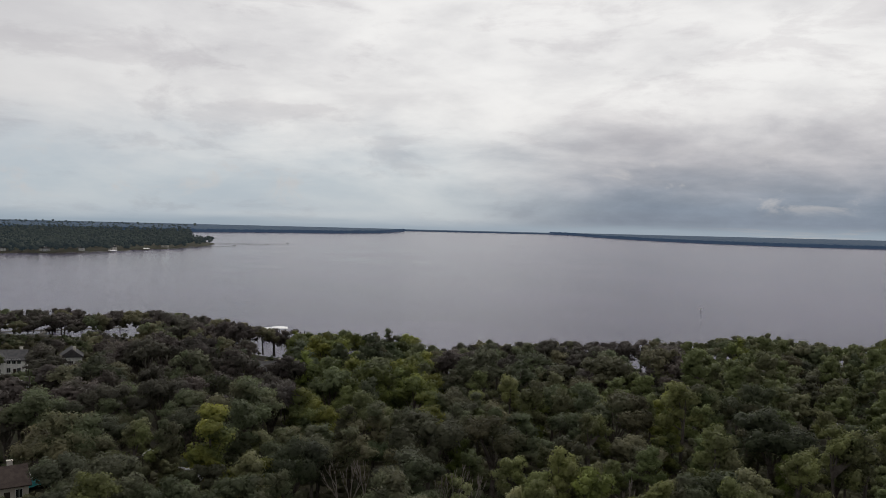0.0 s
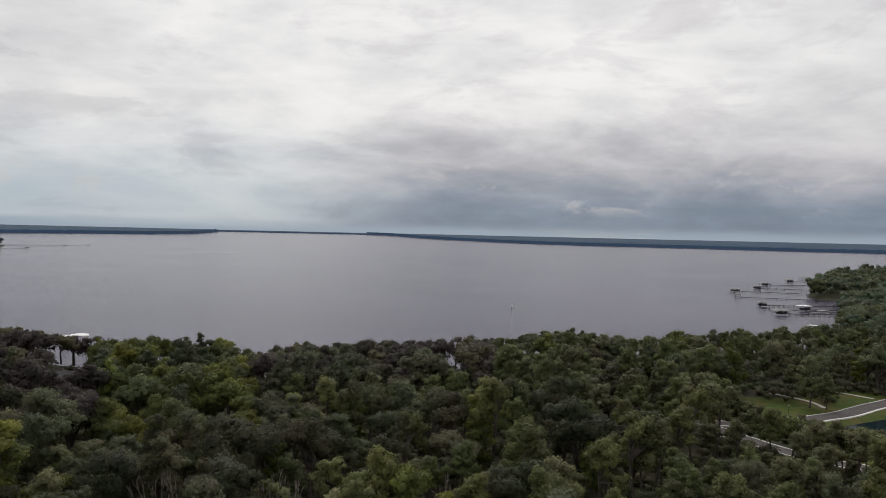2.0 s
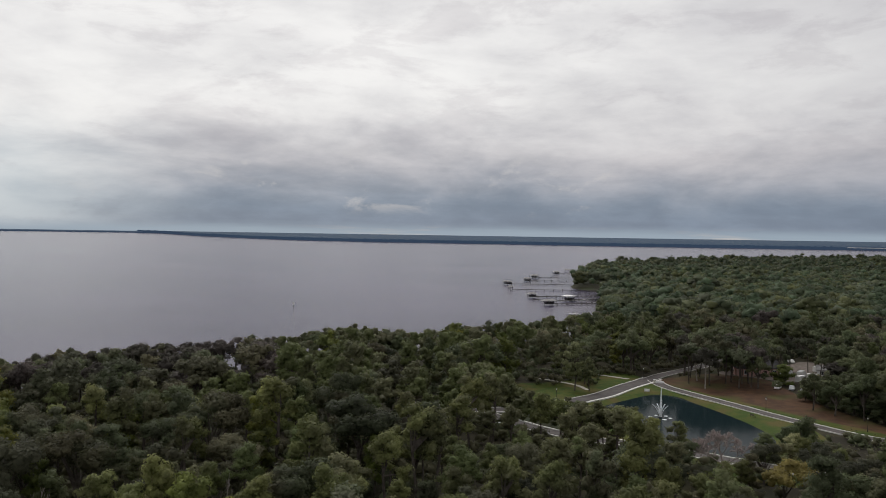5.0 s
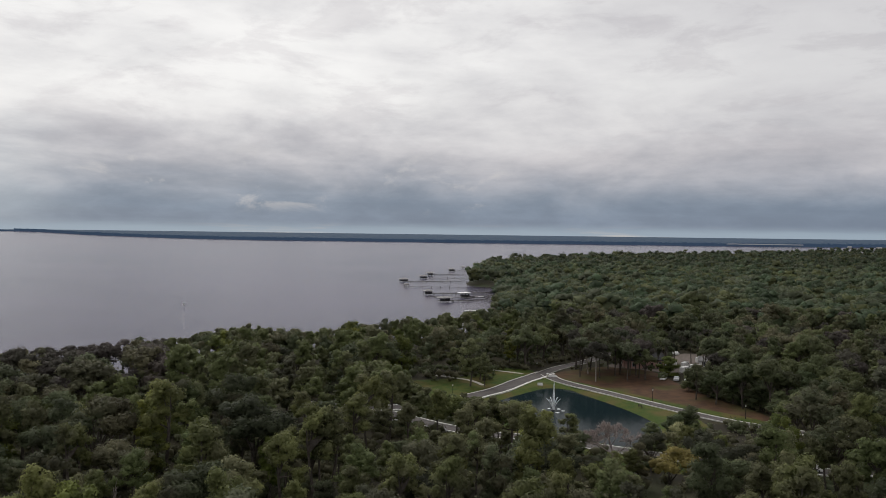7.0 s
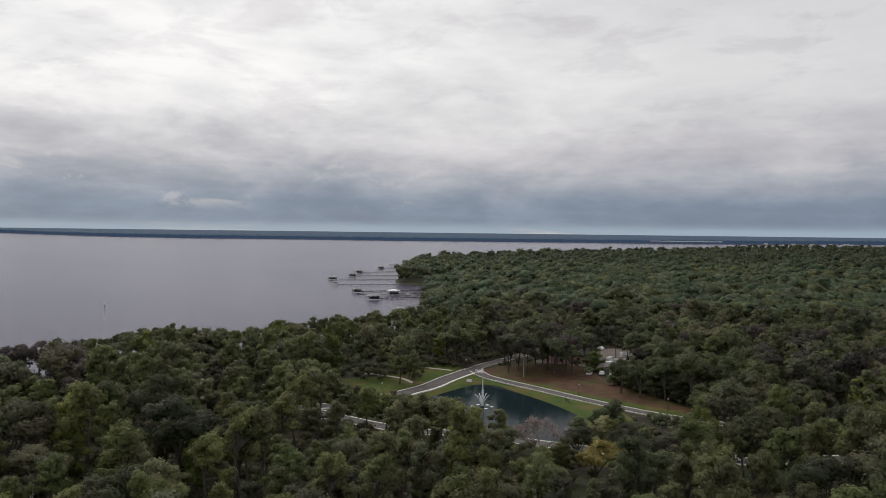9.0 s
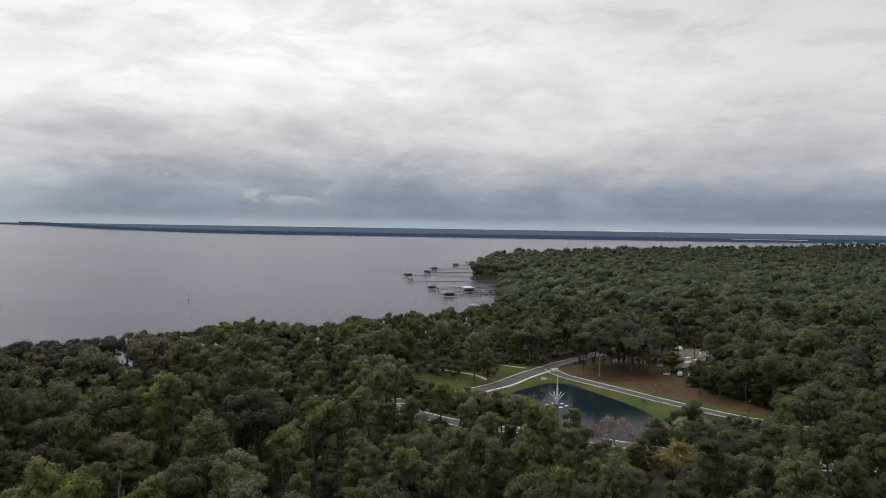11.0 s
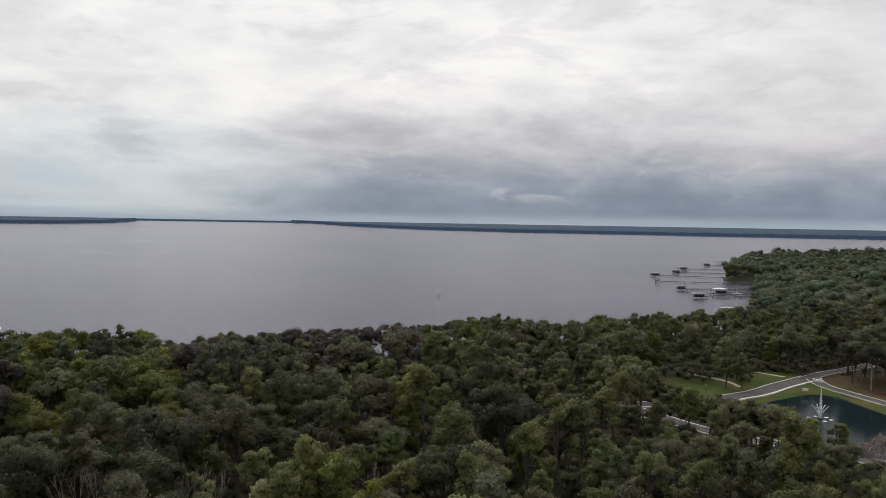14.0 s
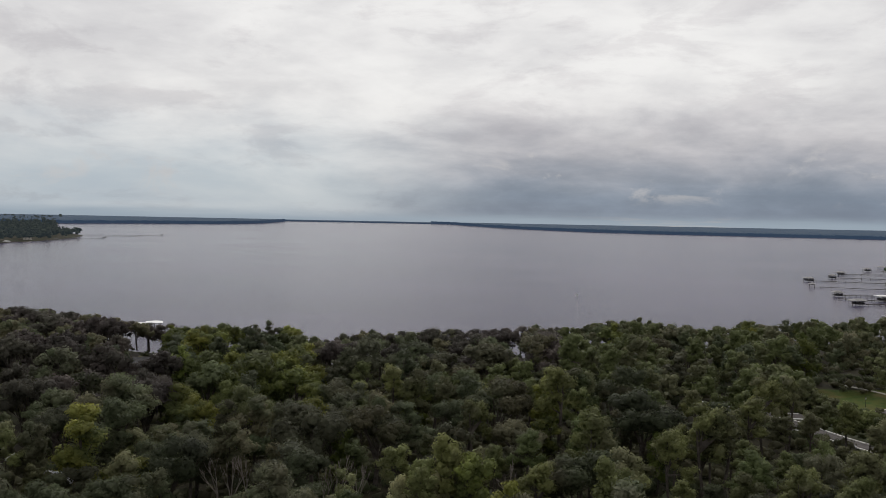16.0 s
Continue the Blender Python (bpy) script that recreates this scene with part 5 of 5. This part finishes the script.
house(-139.5, 289.5, 14, 9.5, 8, 4.9, 2.8, WHITE, SHINGLE, "white two-storey house with a grey gabled roof", 2)
house(-127, 308, -68, 9, 7, 3.6, 2.6, WHITE, SHINGLE, "small white gabled house with a dark grey roof", 1, wing=False)
house(-80, 158, 35, 12, 8.5, 3.0, 2.6, STONE_WALL, SHINGLE_BROWN, "low cream house with a brown shingle roof", 1)
house(-52.5, 291, 6, 10, 8, 3.0, 2.4, STONE_WALL, SHINGLE, "low house with a plain grey roof under oaks", 1)
house(262, 234, -38, 16, 9, 3.2, 2.2, PINK_WALL, SHINGLE, "salmon walled house with a grey roof behind pines", 1)
house(284, 218, -52, 8, 6, 2.8, 1.2, WHITE, BOAT_ROOF, "low shed with a pale grey roof behind parked vans", 1, wing=False)
vehicle(268.5, 225.5, 140, "van", WHITE, "white van parked among high crowned oaks")
vehicle(274, 222, 20, "van", WHITE, "white van parked beside another van")
vehicle(301, 250, 75, "car", WHITE, "white car parked under oaks")
vehicle(264, 214, 10, "van", WHITE, "white van parked by the pine straw slope")
vehicle(272, 214.5, -60, "van", WHITE, "white van parked near the salmon house")
vehicle(291, 227, -20, "van", WHITE, "white van parked under the far oaks")
vehicle(244, 207.5, 30, "car", WHITE, "white car parked before a yellow-green tree")
vehicle(247, 204, 35, "car", SILVER, "silver car parked before a yellow-green tree")
vehicle(249.5, 200.5, 20, "car", WHITE, "white car parked at the bushes' edge")
vehicle(-124, 264, 30, "van", WHITE, "white van parked in the wood clearing")
vehicle(-127, 276, -25, "car", WHITE, "white car parked in front of a hedge")
vehicle(-117, 241, 10, "van", WHITE, "white van half hidden by oaks")
vehicle(-60, 190, 60, "car", WHITE, "white car glimpsed between the crowns")
vehicle(-47, 172, -15, "van", SILVER, "pale van glimpsed between the crowns")
vehicle(-78, 171, 80, "car", WHITE, "white car beside a brown roofed house")
vehicle(122, 196, 55, "car", WHITE, "white car parked by the pond lane")
vehicle(127, 181, 70, "car", SILVER, "silver car parked by the pond lane")
vehicle(176, 108, 130, "van", WHITE, "white van on the far lane", 2.18)


def tarpaulin(x, y, turn):
    bm = bmesh.new()
    bmesh.ops.create_grid(bm, x_segments=14, y_segments=10, size=1.0)
    for v in bm.verts:
        sx, sy = v.co.x, v.co.y
        v.co = Vector((sx * 2.4, sy * 1.5, 1.5 * (1 - sx * sx) * (1 - 0.5 * sy * sy) + 0.10 * math.sin(sx * 9 + sy * 5)))
    bmesh.ops.solidify(bm, geom=bm.faces[:], thickness=0.03)
    ob = tagged(part("tarpaulin", bm, TEAL), "teal tarpaulin over a heap beside the house", "tarpaulin")
    ob.matrix_basis = pose(x, y, GROUND_Z + 0.05, 0, 0, turn)


tarpaulin(-75, 166, 40)
patch("yard_grass", [(-144, 280), (-131, 284), (-127, 277), (-134, 268), (-146, 270)], 2.3, GRASS, "small bright yard lawn before the white house", "lawn")


def street_lamp(x, y):
    thing = tagged(new("street_lamp"), "black lantern lamp post beside the lane", "street lamp", "lamp posts round the pond")
    thing.location = (x, y, 2.1)
    bm = bmesh.new()
    rod(bm, (0, 0, 0), (0, 0, 0.5), 0.16, 0.1, 10)
    rod(bm, (0, 0, 0.5), (0, 0, 3.4), 0.07, 0.05, 10)
    part("pole", bm, BLACK_METAL, thing)
    bm = bmesh.new()
    rod(bm, (0, 0, 3.4), (0, 0, 3.85), 0.13, 0.2, 8)
    part("lantern_glass", bm, WHITE, thing, "frosted lantern")
    bm = bmesh.new()
    rod(bm, (0, 0, 3.85), (0, 0, 4.1), 0.26, 0.03, 8)
    part("lantern_cap", bm, BLACK_METAL, thing)


for q in ((159, 221), (209, 182), (212, 150), (136, 152), (214, 243)):
    street_lamp(*q)


def bench(x, y, turn):
    thing = tagged(new("bench"), "dark slatted bench facing the pond", "bench")
    thing.matrix_basis = pose(x, y, 2.05, 0, 0, turn)
    for k in range(4):
        bm = bmesh.new()
        box(bm, -0.9, -0.25 + k * 0.13, 0.43, 0.9, -0.15 + k * 0.13, 0.47)
        part("seat_slat", bm, POST_WOOD, thing)
    for k in range(3):
        bm = bmesh.new()
        box(bm, -0.9, 0.29, 0.55 + k * 0.14, 0.9, 0.33, 0.65 + k * 0.14)
        part("back_slat", bm, POST_WOOD, thing)
    for s in (-0.75, 0.75):
        bm = bmesh.new()
        box(bm, s - 0.04, -0.25, 0, s + 0.04, -0.19, 0.43)
        box(bm, s - 0.04, 0.27, 0, s + 0.04, 0.33, 0.95)
        part("leg", bm, BLACK_METAL, thing)


bench(198.0, 177, 80)
bench(152, 143, -140)


def sign(x, y, turn):
    thing = tagged(new("pond_sign"), "white board sign on two posts by the water", "sign")
    thing.matrix_basis = pose(x, y, 1.9, 0, 0, turn)
    bm = bmesh.new()
    box(bm, -0.95, -0.05, 0.7, 0.95, 0.05, 1.6, 0.03)
    part("board", bm, WHITE, thing)
    for s in (-0.7, 0.7):
        bm = bmesh.new()
        box(bm, s - 0.05, 0.05, -0.4, s + 0.05, 0.14, 1.5)
        part("post", bm, POST_WOOD, thing)


sign(195, 219.5, -42)


def entrance_wall(x, y, turn):
    """A low white wall with a capped pier at the lane's corner."""
    thing = tagged(new("entrance_wall"), "low white entrance wall with a pier at the lane junction", "wall")
    thing.matrix_basis = pose(x, y, 2.1, 0, 0, turn)
    bm = bmesh.new()
    box(bm, -1.6, -0.15, -0.2, 1.4, 0.15, 0.75, 0.03)
    part("panel", bm, WHITE, thing)
    bm = bmesh.new()
    box(bm, -2.2, -0.3, -0.2, -1.6, 0.3, 1.2, 0.03)
    part("pier", bm, STONE_WALL, thing)
    bm = bmesh.new()
    box(bm, -2.3, -0.4, 1.2, -1.5, 0.4, 1.35, 0.03)
    part("cap", bm, WHITE, thing)


entrance_wall(212.5, 232.5, -35)


# ---- trees that stand apart ----
def lone_tree(name, x, y, h, shape, leaf, label, seed, thick=0.28, fork=5.0, wide=1.0, bark=BARK, per_area=24.0):
    rng = np.random.default_rng(seed)
    root = tagged(new(name), label, "tree", "trees round the pond")
    crown, c = crown_mesh("crown", rng, shape, leaf, per_area, 0.24)
    part("trunk", trunk_bm(rng, c, thick, fork=fork), bark, root)
    part("crown", crown, None, root)
    s = h / 16.3
    root.matrix_basis = pose(x, y, GROUND_Z, 0, 0, seed * 37) @ Matrix.Diagonal((s * wide, s * wide, s, 1))


def bare_tree(name, x, y, h, spread, label, seed, bark=BARK_PALE, depth=5, thin=0.05, wide=1.0, forks=(3, 4), stems=4):
    """A leafless tree: forking limbs down to twigs."""
    rng = np.random.default_rng(seed)
    root = tagged(new(name), label, "tree", "bare trees")
    root.matrix_basis = pose(x, y, GROUND_Z) @ Matrix.Diagonal((wide, wide, 1, 1))
    trunk, limbs = bmesh.new(), bmesh.new()
    rod(trunk, (0, 0, -0.3), (0.1, 0.1, h * 0.28), h * 0.022, h * 0.016, 7)

    def grow(p, d, length, r, k):
        q = p + d * length
        rod(limbs, p, q, max(r, thin), max(r * 0.6, thin * 0.8), 4)
        if k == 0:
            return
        for _ in range(forks[0] if k > 2 else forks[1]):
            turn = Vector(rng.normal(size=3)) * spread
            grow(q if rng.uniform() < 0.7 else p.lerp(q, 0.7), (d + turn + Vector((0, 0, 0.12))).normalized(), length * rng.uniform(0.62, 0.82), r * 0.56, k - 1)

    for _ in range(stems):
        grow(Vector((0.1, 0.1, h * 0.26)), (Vector((0, 0, 0.9)) + Vector(rng.normal(size=3)) * spread).normalized(), h * 0.2, h * 0.013, depth - 1)
    part("trunk", trunk, bark, root)
    part("branching_crown", limbs, bark, root)


for k, (x, y, h) in enumerate(((257, 231, 15), (262, 226, 14.5), (259, 220, 14), (270, 231, 15.5), (276, 229, 15), (278, 217, 14.5), (285, 228, 15), (267, 207, 13.5), (290, 219, 15))):
    lone_tree("yard_oak", x, y, h, "high", LEAF_GREEN if k % 2 else LEAF_OAK, "high crowned oak shading the parked vehicles", 120 + k, 0.24, 7.0, 0.9)
TWIG = mottled("grey_pink_twigs", rgb(0.27, 0.225, 0.205), rgb(0.34, 0.29, 0.27), 1.0)
bare_tree("bare_tree", 140, 133, 13.0, 0.5, "leafless grey-pink tree by the south lane", 3, TWIG, 6, 0.05, 1.15)
lone_tree("gold_tree", 131, 108, 12.4, "oak", LEAF_GOLD, "low spreading tree turning gold beside the lane", 4, wide=1.25)
lone_tree("gold_tree", 158, 131, 7.5, "oak", LEAF_PALE, "low grey-green tree beside the lane", 5)
for k, (x, y, h) in enumerate(((170, 141, 8.0), (164, 135, 8.0), (161.5, 140.5, 7.2), (177, 143, 8.5), (183, 146, 8.0))):
    lone_tree("bank_tree", x, y, h, "bush", LEAF_PALE if k == 1 else LEAF_GREEN, "low leafy tree at the pond's end", 140 + k, wide=1.35)
lone_tree("pond_pine", 143, 150, 9.6, "tall", LEAF_PINE, "bright green young tree standing by the south lane", 6, fork=4.0, wide=1.3)
lone_tree("tall_poplar", 175, 233, 17.5, "tall", LEAF_PALE, "tall pale green tree on the lawn", 7, wide=1.05)
lone_tree("pale_tree", 179, 230, 11.5, "tall", LEAF_PALE, "smaller pale grey-green tree on the lawn", 8, wide=1.1)
lone_tree("yellow_tree", 253, 213, 8.0, "bush", LEAF_LIGHT, "spreading yellow-green tree before the parked vehicles", 9, wide=1.9)
for k, (x, y, h) in enumerate(((234, 188, 7.2), (230, 177, 9.5), (243, 192, 7.5), (228, 166, 10), (226, 155, 9.5), (221, 145, 8.5), (237, 174, 11), (235, 160, 11), (245, 185, 8.5))):
    lone_tree("bushy_oak", x, y, h, "bush", LEAF_GREEN, "low bushy oak at the edge of the pine straw", 80 + k, wide=1.55)
for k, (x, y, h) in enumerate(((219, 217, 17), (229, 231, 18.5), (234, 222, 18), (237, 213, 17), (243, 228, 19), (247, 219, 18), (250, 230, 18.5), (222, 228, 17), (236, 237, 18.5), (240, 220, 17), (231, 213, 16.5), (245, 236, 18), (256, 238, 18), (226, 222, 17.5))):
    lone_tree("slope_oak", x, y, h, "oak", LEAF_OAK if k % 3 else LEAF_MOSS, "tall high crowned oak on the pine straw slope", 20 + k, 0.26, 8.0, 0.95, BARK_PALE if k < 2 else BARK)
for k, (x, y, h) in enumerate(((-15, 151, 14.5), (-12.4, 148, 14), (-10, 150, 15), (3, 141, 15), (5.5, 144, 15.5), (8, 140, 15), (35, 140, 15), (-52, 205, 16))):
    bare_tree("dead_tree", x, y, h, 0.26, "slender pale dead tree among the crowns", 40 + k, BARK_PALE, 4, 0.06, 0.65, (2, 2), 3)
for k, (x, y, h) in enumerate(((14, 127, 14.5), (20, 129, 14), (6, 129, 14.5))):
    lone_tree("willow_tree", x, y, h, "tall", LEAF_PALE, "pale feathery tree amid the darker wood", 60 + k, wide=0.75)


# ---- across the river ----
def bridge(r, a0, a1, z, label):
    thing = tagged(new("bridge"), label, "bridge")
    water = float(lift(r))
    p0, p1 = (Vector((r * math.sin(radians(a)), r * math.cos(radians(a)), 0)) for a in (a0, a1))
    d, length = along(p0, p1)
    thing.matrix_basis = Matrix.LocRotScale((p0.x, p0.y, 0), Euler((0, 0, math.atan2(d.y, d.x))), None)
    bm = bmesh.new()
    box(bm, 0, -5, z - 1.6, length, 5, z)
    part("deck", bm, CONCRETE, thing)
    for s in (-5, 4.7):
        bm = bmesh.new()
        box(bm, 0, s, z, length, s + 0.3, z + 1.1)
        part("parapet", bm, WHITE, thing)
    for k in range(15):
        bm = bmesh.new()
        x = (k + 0.5) * length / 15
        box(bm, x - 0.6, -4, water - 2, x + 0.6, 4, z - 1.6)
        part("pier", bm, ASPHALT, thing)


bridge(3800, 53.4, 57.9, 30.0, "long pale low road bridge across the far water")
for k, (a, r, w) in enumerate(((60.5, 3900, 26), (62.1, 3850, 34), (63.2, 3860, 40), (64.2, 3880, 24), (65.1, 3900, 44))):
    b = house(r * math.sin(radians(a)), r * math.cos(radians(a)), -a, w * 0.6, 12, 5.0, 2.0, STONE_WALL, BOAT_ROOF, "distant pale waterfront building with a grey roof", 2, wing=False)
    b.location.z = float(lift(r)) + 1.0
for k, (x, y) in enumerate(((602, 682), (590, 690), (640, 640), (-640, 1440), (-660, 1475), (-612, 1520), (-590, 1610), (-700, 1410), (-566, 1850))):
    b = house(x, y, 200 + 20 * k, 14, 9, 5.0, 2.5, WHITE if k % 2 else STONE_WALL, SHINGLE, "distant pale house among the waterside trees", 2, wing=False)
